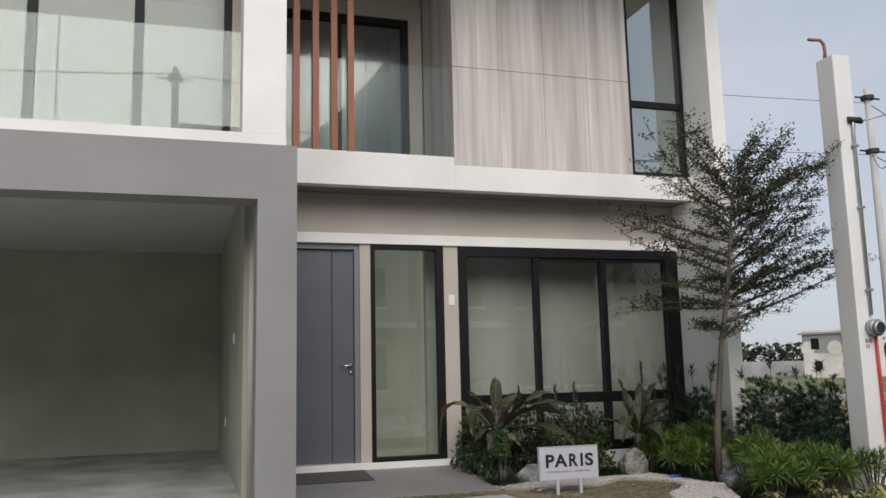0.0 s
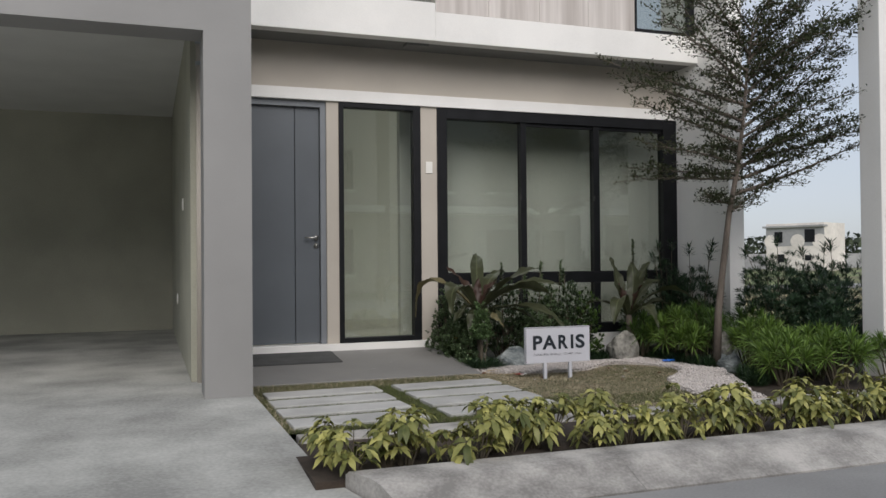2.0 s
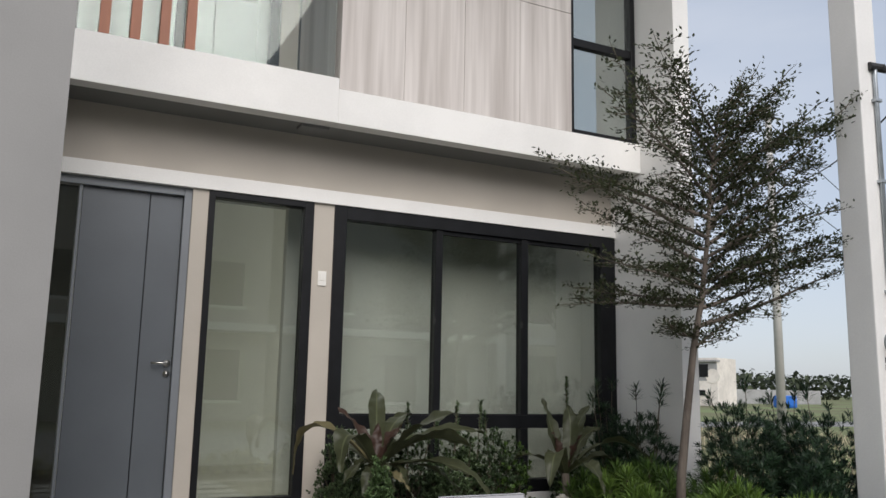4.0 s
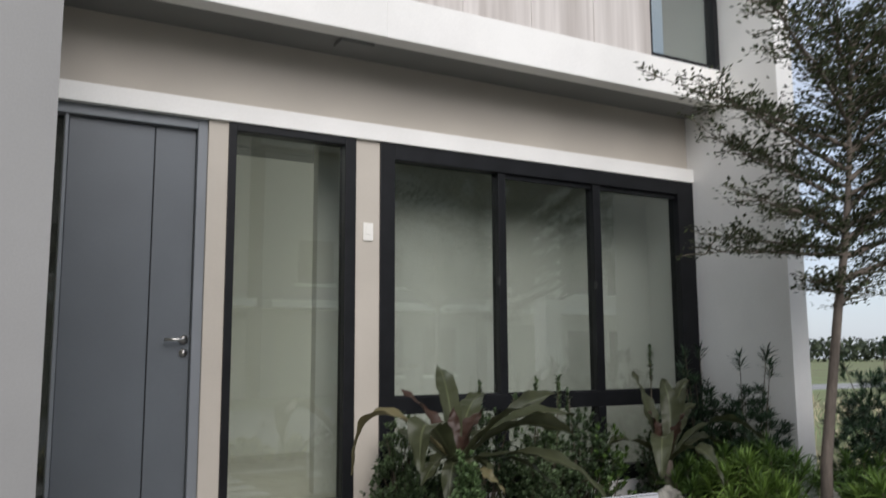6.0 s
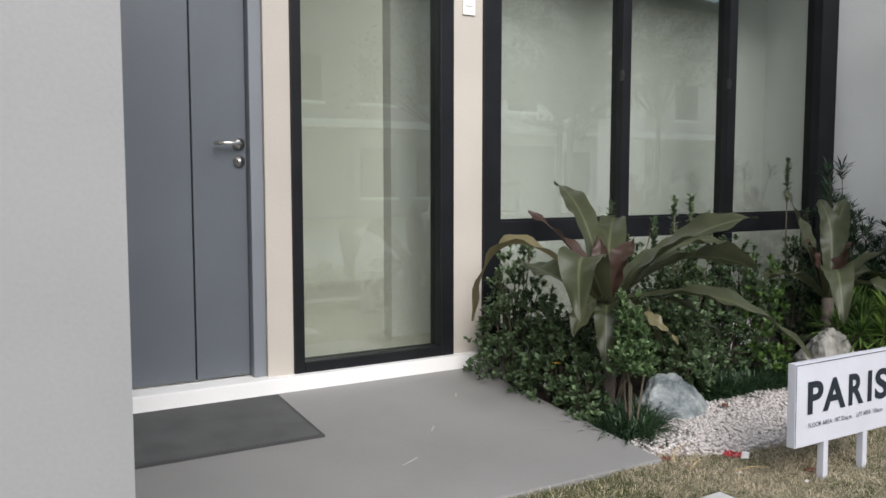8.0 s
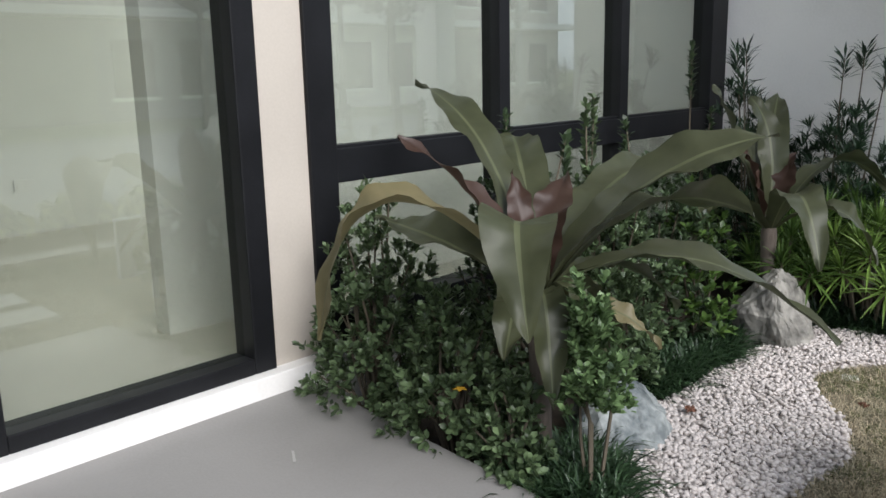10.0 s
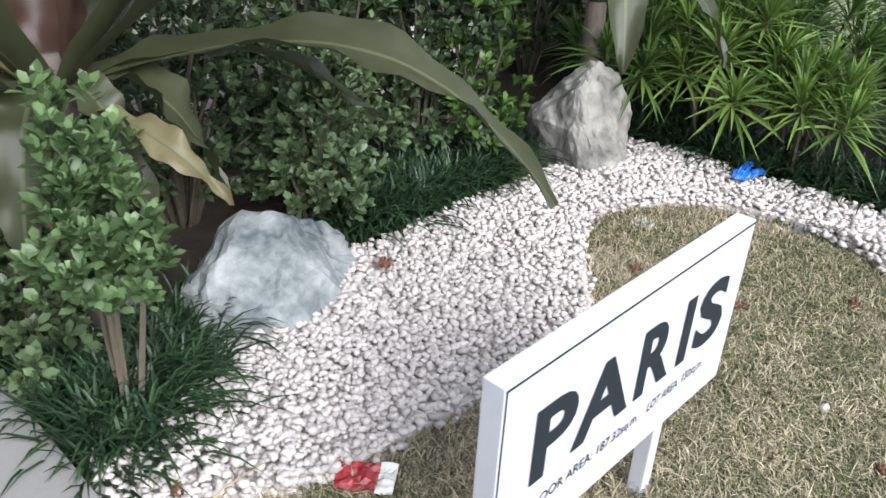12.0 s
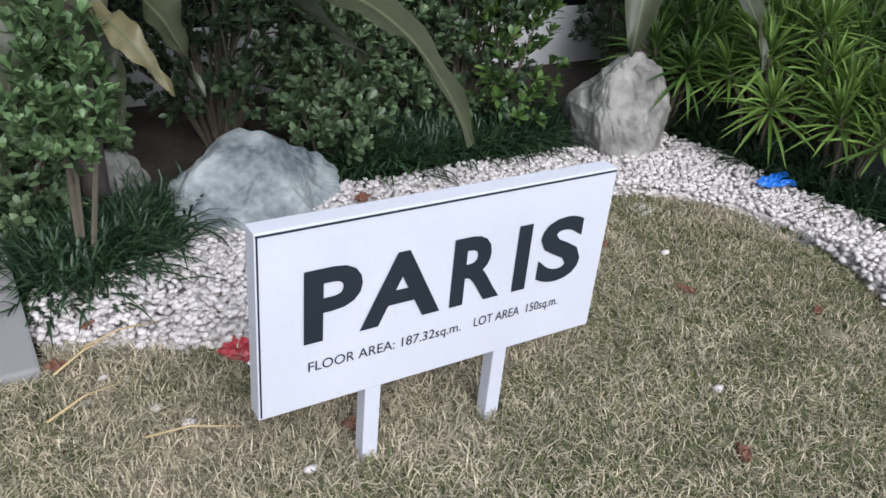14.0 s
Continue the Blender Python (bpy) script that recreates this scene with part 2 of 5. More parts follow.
M_FARGREY = mat("distant_render", (0.33, 0.33, 0.33), 0.8, 0.8, 1.1, 0.6, 4, 0.05)
M_FARTREE = leaf_mat("distant_foliage", (0.030, 0.042, 0.028), (0.065, 0.08, 0.045), 0.8)
M_POLE = mat("concrete_pole", (0.50, 0.49, 0.47), 0.8, 0.85, 1.1, 1.5, 40, 0.2)
M_CABLE = mat("black_cable", (0.02, 0.02, 0.02), 0.6, 0.9, 1.1, 5, 50, 0.0)
M_ROOF = mat("dark_roof_sheet", (0.10, 0.095, 0.09), 0.6, 0.8, 1.1, 1, 20, 0.1)


# ---------------------------------------------------------------- builders
def link(name, data, material, parent=None, label="", smooth=False):
    ob = new(name, data)
    if material and not data.materials:
        data.materials.append(material)
    if smooth:
        data.polygons.foreach_set("use_smooth", [True] * len(data.polygons))
    if parent:
        ob.parent = parent
    if label:
        ob["label"] = label
    return ob


def part(name, bm, material, parent=None, label="", smooth=False):
    data = bpy.data.meshes.new(name)
    bm.to_mesh(data)
    bm.free()
    return link(name, data, material, parent, label, smooth)


def add_box(bm, x0, x1, y0, y1, z0, z1, bevel=0.0):
    v = bmesh.ops.create_cube(bm, size=1)["verts"]
    bmesh.ops.transform(bm, matrix=Matrix.Translation(((x0 + x1) / 2, (y0 + y1) / 2, (z0 + z1) / 2)) @ Matrix.Diagonal((x1 - x0, y1 - y0, z1 - z0, 1)), verts=v)
    if bevel:
        edges = list({e for p in v for e in p.link_edges})
        bmesh.ops.bevel(bm, geom=edges, offset=bevel, segments=2, affect="EDGES", profile=0.6)


def boxes(name, spans, material, parent=None, label="", bevel=0.0):
    bm = bmesh.new()
    for s in spans:
        add_box(bm, *s, bevel=bevel)
    return part(name, bm, material, parent, label)


def add_tube(bm, points, radii, sides=8, cap=True):
    """A tapered tube along points."""
    rings = []
    for i, p in enumerate(points):
        p = Vector(p)
        a, b = Vector(points[max(i - 1, 0)]), Vector(points[min(i + 1, len(points) - 1)])
        d = (b - a).normalized()
        u = d.orthogonal().normalized() if not rings else (uold - d * uold.dot(d)).normalized()
        uold = u
        w = d.cross(u)
        r = radii[i] if hasattr(radii, "__len__") else radii
        rings.append([bm.verts.new(p + (u * math.cos(k * math.tau / sides) + w * math.sin(k * math.tau / sides)) * r) for k in range(sides)])
    for a, b in zip(rings, rings[1:]):
        for k in range(sides):
            bm.faces.new((a[k], a[(k + 1) % sides], b[(k + 1) % sides], b[k]))
    if cap:
        bm.faces.new(rings[0][::-1])
        bm.faces.new(rings[-1])


def tube(name, points, radii, material, parent=None, label="", sides=8):
    bm = bmesh.new()
    add_tube(bm, points, radii, sides)
    return part(name, bm, material, parent, label, True)


def empty(name, label, category, group="", kind="", at=(0, 0, 0)):
    ob = new(name)
    ob.empty_display_size = 0.1
    ob.location = at
    return tagged(ob, label, category, group, kind)


def structure(ob, label="", category=""):
    return tagged(ob, label, category, "", "structure")


class Geo:
    """Collects many small pieces into one mesh."""

    def __init__(self):
        self.v, self.f = [], []

    def add(self, verts, faces):
        k = len(self.v)
        self.v.extend(verts)
        self.f.extend([tuple(i + k for i in f) for f in faces])

    def blade(self, base, direction, up, length, width, droop=0.3, segs=3, fold=0.15, shape=0.5, tip=0.8):
        """A leaf: base, main direction, up, with droop along it and a folded midrib. shape: where it is widest."""
        d, u = Vector(direction).normalized(), Vector(up)
        s = d.cross(u)
        s = s.normalized() if s.length > 1e-4 else d.orthogonal().normalized()
        n = s.cross(d)
        vs, fs = [], []
        p = Vector(base)
        for i in range(segs + 1):
            t = i / segs
            if t < shape:
                w = math.sin(t / shape * math.pi / 2) ** 0.7
            else:
                w = math.cos((t - shape) / (1 - shape) * math.pi / 2) ** tip
            w = max(w, 0.12 if t < 0.5 else 0.03) * width / 2
            q = p + d * (length * t) - Vector((0, 0, droop * length * t * t))
            vs += [tuple(q - s * w + n * (fold * w)), tuple(q), tuple(q + s * w + n * (fold * w))]
        for i in range(segs):
            a = i * 3
            fs += [(a, a + 1, a + 4, a + 3), (a + 1, a + 2, a + 5, a + 4)]
        self.add(vs, fs)

    def quad(self, base, direction, up, length, width):
        d, u = Vector(direction).normalized(), Vector(up)
        s = d.cross(u)
        s = s.normalized() if s.length > 1e-4 else d.orthogonal().normalized()
        b = Vector(base)
        m = b + d * length * 0.5
        self.add([tuple(b), tuple(m + s * width / 2), tuple(b + d * length), tuple(m - s * width / 2)], [(0, 1, 2, 3)])

    def mesh(self, name):
        data = bpy.data.meshes.new(name)
        data.from_pydata(self.v, [], self.f)
        data.update()
        return data


RNG = random.Random(11)


def rnd(a, b):
    return RNG.uniform(a, b)


def ball_dir(zmin=-1.0):
    while True:
        v = Vector((rnd(-1, 1), rnd(-1, 1), rnd(-1, 1)))
        if 0.05 < v.length < 1 and v.normalized().z >= zmin:
            return v.normalized()


# ---------------------------------------------------------------- ground
def sheet(name, rows, material, sub=1):
    """A ground sheet through rows of points (each row the same count)."""
    bm = bmesh.new()
    vv = [[bm.verts.new(p) for p in r] for r in rows]
    for a, b in zip(vv, vv[1:]):
        for i in range(len(a) - 1):
            bm.faces.new((a[i], a[i + 1], b[i + 1], b[i]))
    return part(name, bm, material)


structure(sheet("ground", [[(-400, -400, -0.16), (400, -400, -0.16)], [(-400, 500, -0.16), (400, 500, -0.16)]], M_FIELD), "dry grassy vacant field reaching the horizon", "ground")
structure(boxes("road", [(-60, 60, -6.0, 4.452, -0.3, -0.10)], M_ROAD), "plain grey concrete road with a worn surface", "road")

bm = bmesh.new()
prof = [(4.464, -0.25), (4.464, -0.094), (4.61, -0.03), (4.68, 0.005), (4.74, 0.018), (4.90, 0.022), (4.93, 0.0), (4.93, -0.25)]
for x0, x1 in ((1.95, 3.4), (3.402, 4.9), (4.902, 6.4), (6.402, 7.9), (7.902, 9.4), (9.402, 60)):
    ra = [bm.verts.new((x0 + (0.25 * max(0, 1 - (y - 4.464) / 0.6) if x0 < 2 else 0), y, z)) for y, z in prof]
    rb = [bm.verts.new((x1, y, z)) for y, z in prof]
    for i in range(len(prof) - 1):
        bm.faces.new((ra[i], rb[i], rb[i + 1], ra[i + 1]))
    bm.faces.new(ra)
    bm.faces.new(rb[::-1])
structure(part("kerb", bm, M_KERB), "weathered sloping concrete kerb along the planting bed", "kerb")

# driveway apron and carport floor in one pour
structure(sheet("driveway", [[(-7.0, 4.42, -0.096), (-2, 4.42, -0.096), (2.15, 4.42, -0.096)], [(-7.0, 5.1, -0.05), (-2, 5.1, -0.05), (1.95, 5.1, -0.05)], [(-7.0, 7.0, 0.07), (-2, 7.0, 0.07), (1.83, 7.0, 0.07)], [(-7.0, 7.25, 0.078), (-2, 7.25, 0.078), (1.83, 7.25, 0.078)], [(-7.0, 13.1, 0.115), (-2, 13.1, 0.115), (1.83, 13.1, 0.115)]], M_DRIVE), "stained and patched concrete driveway running into the carport", "driveway")
structure(boxes("planting_bed", [(1.86, 7.6, 4.93, 5.80, -0.2, -0.025)], M_SOIL), "dark bare soil of the street-side hedge bed", "soil")
structure(boxes("edging", [(1.95, 7.0, 5.80, 6.03, -0.2, -0.012)], M_KERB, bevel=0.012), "grey concrete edging strip between lawn and hedge", "edging")
for span in ((3.965, 7.08, 8.09, 9.36), (5.0, 7.0, 6.03, 8.09), (7.0, 9.5, 5.98, 8.09), (7.276, 9.5, 8.09, 8.40)):
    structure(boxes("garden_bed", [(*span, -0.2, -0.05)], M_SOIL), "dark soil of the planted front garden", "soil")

# porch slab, falling slightly to the lawn
bm = bmesh.new()
add_box(bm, 1.83, 3.965, 7.955, 9.36, -0.1, 0.1, 0.006)
for v in bm.verts:
    if v.co.z > 0:
        v.co.z += -0.085 + 0.115 * (v.co.y - 7.955) / 1.405
structure(part("porch", bm, M_PORCH), "smooth grey screeded porch slab before the front door", "porch")
dm = empty("doormat", "thin dark grey ribbed doormat on the porch slab", "doormat")
dm.matrix_world = Matrix.Translation((2.38, 8.72, 0.0785)) @ Matrix.Rotation(math.atan2(0.115, 1.405), 4, "X")
boxes("mat_surface", [(-0.455, 0.455, 0.015, 0.535, 0.0, 0.012)], M_MAT, dm, "", 0.003)
boxes("border", [(-0.47, -0.455, 0, 0.55, 0, 0.009), (0.455, 0.47, 0, 0.55, 0, 0.009), (-0.455, 0.455, 0, 0.015, 0, 0.009), (-0.455, 0.455, 0.535, 0.55, 0, 0.009)], M_MATEDGE, dm, "smooth dark rubber border")

# pale scuffs scraped into the screed
for x, y, ln, a in ((3.30, 8.62, 0.10, 0.9), (3.62, 8.95, 0.09, 1.0), (3.05, 8.36, 0.12, 0.5), (3.72, 8.42, 0.07, 2.2)):
    s = boxes("scuff_mark", [(-ln / 2, ln / 2, -0.004, 0.004, 0, 0.0012)], M_SCUFF, None, "", 0.0004)
    s.location = (x, y, 0.0156 + 0.0819 * (y - 7.955))
    s.rotation_euler = (0.0817, 0, a)
    structure(s, "pale scrape mark on the porch slab", "mark")

# ---------------------------------------------------------------- house shell
HX0, HX1 = -4.2, 7.22
# the opening at y 10.3 to 12.5 is unseen, added for the room's fill lamp
structure(boxes("wall_east", [(7.08, 7.275, 8.405, 10.3, -0.15, 6.6), (7.08, 7.275, 12.5, 14.0, -0.15, 6.6), (7.08, 7.275, 10.3, 12.5, -0.15, 0.5), (7.08, 7.275, 10.3, 12.5, 2.9, 6.6)], M_WHITE), "white painted side wall ending in a projecting fin", "wall")
structure(boxes("wall_carport_back", [(-4.2, 1.62, 13.1, 13.3, 0.0, 3.1)], M_CARPORT), "olive-grey rendered back wall of the carport", "wall")
structure(boxes("wall_carport_side", [(1.43, 1.62, 7.90, 13.1, 0.0, 3.08)], M_CARPORT), "olive-grey rendered side wall of the carport", "wall")
# unseen lower side left open up to y 11.5, to let sky light in
structure(boxes("wall_west", [(-4.4, -4.2, 7.5, 14.0, 3.14, 6.6), (-4.4, -4.2, 11.5, 14.0, -0.15, 3.14)], M_GREY), "plain grey outer wall beside the open carport", "wall")
structure(boxes("wall_back", [(-4.2, 7.10, 14.0, 14.2, -0.15, 6.6)], M_WHITE), "plain rear wall of the house", "wall")
structure(boxes("ceiling_carport", [(-4.2, 1.62, 7.38, 13.1, 3.08, 3.14)], M_CEIL), "smooth pale grey carport ceiling", "ceiling")
structure(boxes("carport_frame", [(1.48, 1.815, 7.05, 7.38, 0.03, 2.69), (-4.4, 1.815, 7.05, 7.38, 2.69, 3.175), (-4.4, -4.05, 7.05, 7.38, 0.03, 2.69)], M_GREY), "grey painted concrete column and beam of the carport", "column")
structure(boxes("balcony_edge", [(-4.4, 1.72, 7.065, 7.62, 3.175, 3.275)], M_WHITE, bevel=0.005), "white balcony upstand above the carport beam", "balcony")
structure(boxes("floor_upper_west", [(-4.2, 1.80, 7.62, 14.0, 3.14, 3.27)], M_PORCH), "balcony and upper floor slab over the carport", "floor")
structure(boxes("pier", [(1.345, 1.72, 7.068, 7.46, 3.275, 6.6)], M_WHITE, bevel=0.006), "tall white painted pier between the balconies", "pier")
# fascia and soffit above the entrance
structure(boxes("fascia", [(1.80, 3.885, 8.915, 9.06, 3.285, 3.675), (3.885, 7.08, 8.918, 9.06, 3.285, 3.585)], M_WHITE, bevel=0.006), "broad white fascia band above the entrance", "fascia")
structure(boxes("soffit", [(1.62, 7.10, 9.06, 14.0, 3.288, 3.50), (3.62, 3.86, 9.06, 9.20, 3.262, 3.288)], M_SOFFIT_SHADED), "grey soffit and floor slab over the entrance, shade put into its colour", "soffit")
# ground-floor front wall, piers and lintel band
structure(boxes("wall_front", [(1.62, 1.80, 9.40, 9.58, 0.0, 3.288), (2.838, 2.965, 9.36, 9.58, 0.19, 2.69), (3.855, 4.04, 9.36, 9.58, 0.1, 2.69), (1.80, 7.10, 9.40, 9.58, 2.69, 3.288)], M_BEIGE), "beige painted front wall and piers round the windows", "wall")
structure(boxes("lintel_band", [(1.82, 7.10, 9.33, 9.40, 2.69, 2.81)], M_WHITE, bevel=0.004), "narrow white lintel band over door and windows", "trim")
structure(boxes("threshold", [(1.82, 4.045, 9.30, 9.58, 0.0, 0.195)], M_WHITE, bevel=0.004), "white painted plinth strip under the door and window", "trim")
structure(boxes("sill", [(4.045, 7.10, 9.34, 9.58, -0.1, 0.195)], M_WHITE, bevel=0.004), "white plinth under the wide window", "trim")
# interior
structure(boxes("floor_inside", [(1.62, 7.10, 9.58, 14.0, 0.0, 0.195)], M_TILE), "glossy cream tiled floor inside", "floor")
structure(boxes("wall_inside_back", [(1.62, 7.10, 12.57, 12.69, 0.195, 3.288)], M_INNER), "cream interior wall behind the narrow window", "wall")
structure(boxes("wall_inside_partition", [(3.80, 7.10, 9.95, 10.05, 0.195, 3.288)], M_INNER), "plain white interior partition behind the wide window", "wall")
structure(boxes("wall_inside_side", [(1.62, 1.66, 9.58, 12.7, 0.195, 3.288)], M_INNER), "cream interior side wall by the door", "wall")

# upper storey
structure(boxes("wall_upper_west", [(1.34, 1.80, 9.0, 9.2, 3.27, 6.6), (-4.2, 1.34, 9.0, 9.2, 5.85, 6.6), (1.62, 1.80, 9.2, 10.2, 3.42, 6.6)], M_BEIGE), "beige wall round the upper balcony doors", "wall")
structure(boxes("wall_upper_mid", [(1.80, 3.88, 10.2, 10.4, 5.9, 6.6), (3.70, 3.88, 10.2, 10.4, 3.50, 5.9)], M_BEIGE), "beige wall over the upper balcony door", "wall")
panelled = structure(boxes("wall_upper_east", [(3.90, 6.25, 8.94, 9.1, 3.585, 6.6), (3.90, 4.05, 9.1, 10.2, 3.50, 6.6), (6.15, 6.25, 9.1, 9.3, 3.50, 6.6), (6.25, 7.10, 9.0, 9.12, 6.3, 6.6)], M_PANEL), "upper wall clad in streaked pinkish-grey stone panels", "wall")
structure(boxes("roof", [(-4.6, 7.45, 7.0, 14.4, 6.6, 6.85)], M_WHITE, bevel=0.01), "flat white roof slab with a thick edge", "roof")
structure(boxes("upper_room", [(3.9, 7.10, 12.0, 12.1, 3.42, 6.6), (1.8, 3.6, 12.6, 12.7, 3.42, 6.6), (-4.2, 1.62, 12.0, 12.1, 3.27, 6.6)], M_INNER), "pale inner walls of the upper rooms", "wall")


def window(name, x0, x1, y, z0, z1, frame_w, depth, bars, label, glass=M_GLASS, sash=(), thick_r=0.0):
    """A black aluminium window. bars: (x0, x1, z0, z1) members between the panes; sash: pane spans (x0, x1, z0, z1)."""
    w = structure(empty(name, "", "", at=((x0 + x1) / 2, y, z0)), label, "window")
    off = Matrix.Translation((-(x0 + x1) / 2, -y, -z0))
    def put(ob):
        ob.data.transform(off)
        ob.parent = w
        return ob
    put(boxes("window_frame", [(x0, x0 + frame_w, y, y + depth, z0, z1), (x1 - frame_w - thick_r, x1, y, y + depth, z0, z1), (x0 + frame_w, x1 - frame_w - thick_r, y, y + depth, z1 - frame_w, z1), (x0 + frame_w, x1 - frame_w - thick_r, y, y + depth, z0, z0 + frame_w)], M_BLACK, bevel=0.005))
    for b in bars:
        put(boxes("mullion", [(b[0], b[1], y + 0.012, y + depth - 0.01, b[2], b[3])], M_BLACK, bevel=0.004))
    for s in sash:
        p = put(boxes("pane", [(s[0], s[1], y + depth * 0.5, y + depth * 0.5 + 0.006, s[2], s[3])], glass))
        p.visible_shadow = False
    return w


window("window_1", 2.965, 3.855, 9.345, 0.195, 2.688, 0.052, 0.11, [], "tall narrow fixed window in a black frame", sash=[(3.0, 3.79, 0.23, 2.65)], thick_r=0.03)
big_w = window("window_2", 4.04, 7.098, 9.345, 0.195, 2.688, 0.115, 0.12, [(4.155, 6.895, 0.775, 0.893), (5.035, 5.103, 0.893, 2.573), (5.958, 6.035, 0.893, 2.573), (5.035, 5.103, 0.31, 0.775), (5.958, 6.035, 0.31, 0.775)], "wide three-part sliding window in a black frame", sash=[(4.15, 5.04, 0.888, 2.578), (5.098, 5.963, 0.888, 2.578), (6.03, 6.90, 0.888, 2.578), (4.15, 5.04, 0.305, 0.78), (5.098, 5.963, 0.305, 0.78), (6.03, 6.90, 0.305, 0.78)], thick_r=0.088)
window("window_3", 6.255, 7.078, 8.965, 3.585, 6.3, 0.055, 0.10, [(6.31, 7.023, 4.505, 4.585)], "tall upper corner window in a black frame", M_SKYGLASS, sash=[(6.305, 7.028, 3.635, 4.51), (6.305, 7.028, 4.58, 6.25)])
window("window_4", -4.1, 1.335, 9.02, 3.28, 5.85, 0.08, 0.10, [(-2.6, -2.5, 3.36, 5.77), (-0.74, -0.64, 3.36, 5.77), (0.315, 0.415, 3.36, 5.77)], "wide black-framed sliding balcony doors upstairs", M_UPGLASS, sash=[(-4.03, -2.59, 3.35, 5.78), (-2.51, -0.73, 3.35, 5.78), (-0.65, 0.325, 3.35, 5.78), (0.405, 1.265, 3.35, 5.78)])
window("window_5", 1.80, 3.70, 10.22, 3.50, 5.9, 0.09, 0.10, [(2.72, 2.80, 3.59, 5.81)], "black-framed glazed door onto the small balcony", M_DOORGLASS, sash=[(1.88, 2.73, 3.58, 5.82), (2.79, 3.62, 3.58, 5.82)])


# unseen area lamp, added in the wall_east opening to brighten the room
room_fill = new("added_room_fill", bpy.data.lights.new("added_room_fill", "AREA"))
room_fill.data.shape, room_fill.data.size, room_fill.data.size_y = "RECTANGLE", 2.1, 2.3
room_fill.data.energy, room_fill.data.color = 46, (1.0, 0.96, 0.88)
room_fill.matrix_world = look((7.12, 11.4, 1.7), (4.0, 11.4, 1.5))


def glass_rail(x0, x1, y, z0, z1, splits):
    r = structure(empty("balcony_rail", "", "", at=((x0 + x1) / 2, y, z0)), "frameless clear glass balcony balustrade", "balustrade")
    xs = [x0, *splits, x1]
    for a, b in zip(xs, xs[1:]):
        bm = bmesh.new()
        add_box(bm, a + 0.006 - (x0 + x1) / 2, b - 0.006 - (x0 + x1) / 2, -0.006, 0.006, -0.06, z1 - z0, 0.002)
        p = part("glass_panel", bm, M_RAIL, r)
        p.visible_shadow = False
    bm = bmesh.new()
    add_box(bm, x0 - (x0 + x1) / 2, x1 - (x0 + x1) / 2, -0.02, 0.02, -0.005, 0.02)
    part("channel", bm, M_STEEL, r)


glass_rail(-4.0, 1.335, 7.17, 3.275, 4.22, [-2.7, -1.3, -0.15])
glass_rail(1.82, 3.87, 9.0, 3.675, 4.79, [2.85])

for x in (2.045, 2.262, 2.472, 2.665):
    s = boxes("slat", [(-0.037, 0.037, -0.05, 0.02, 0.0, 2.925)], M_SLAT, None, "", 0.004)
    s.location = (x, 8.966, 3.675)
    tagged(s, "upright copper-brown timber-look screen slat on the balcony edge", "slat", "balcony screen slats")

# ---------------------------------------------------------------- front door and wall fittings
door = structure(empty("door_1", "", "", at=(2.32, 9.40, 0.195)), "closed blue-grey front door with a narrow dark sidelight", "door")


def on_door(name, spans, material, bevel=0.004, label=""):
    bm = bmesh.new()
    for a in spans:
        add_box(bm, a[0] - 2.32, a[1] - 2.32, a[2] - 9.40, a[3] - 9.40, a[4] - 0.195, a[5] - 0.195, bevel)
    return part(name, bm, material, door, label)


on_door("door_frame", [(1.80, 1.835, 9.38, 9.56, 0.195, 2.69), (2.777, 2.838, 9.38, 9.56, 0.195, 2.69), (1.835, 2.777, 9.38, 9.56, 2.625, 2.69), (2.0, 2.022, 9.40, 9.54, 0.195, 2.625)], M_DOORF)
on_door("wide_leaf_panel", [(2.026, 2.519, 9.425, 9.47, 0.205, 2.62)], M_DOOR)
on_door("narrow_leaf_panel", [(2.526, 2.773, 9.425, 9.47, 0.205, 2.62)], M_DOOR)
on_door("groove", [(2.516, 2.529, 9.438, 9.46, 0.205, 2.62)], M_BLACK, 0.0)
on_door("sidelight", [(1.837, 1.998, 9.45, 9.456, 0.2, 2.62)], M_DARKGLASS, 0.0, "dark glass sidelight strip")
bm = bmesh.new()
hx, hy, hz = 2.737 - 2.32, 0.025, 1.283 - 0.195
add_tube(bm, [(hx, hy, hz), (hx, hy - 0.012, hz)], [0.027, 0.027], 20)
add_tube(bm, [(hx, hy - 0.01, hz), (hx, hy - 0.045, hz), (hx - 0.012, hy - 0.055, hz), (hx - 0.125, hy - 0.055, hz)], [0.010, 0.010, 0.010, 0.009], 12)
part("door_handle", bm, M_STEEL, door, "brushed steel lever handle", True)
bm = bmesh.new()
add_tube(bm, [(hx, hy, hz - 0.08), (hx, hy - 0.014, hz - 0.08)], [0.026, 0.025], 20)
add_tube(bm, [(hx, hy - 0.014, hz - 0.08), (hx, hy - 0.020, hz - 0.08)], [0.014, 0.013], 16)
part("lock_cylinder", bm, M_STEEL, door, "round steel lock cylinder", True)

for w, px, y0, z in ((big_w, 5.07, 9.345, 1.735), (big_w, 6.0, 9.345, 1.742)):
    cx, cz = (4.04 + 7.098) / 2, 0.195
    bm = bmesh.new()
    add_box(bm, px - cx - 0.050, px - cx - 0.034, 0.0, 0.02, z - cz - 0.03, z - cz + 0.03, 0.003)
    add_box(bm, px - cx - 0.048, px - cx - 0.036, -0.010, 0.002, z - cz - 0.008, z - cz + 0.012, 0.002)
    part("latch", bm, M_CABLE, w, "small dark metal sash latch")
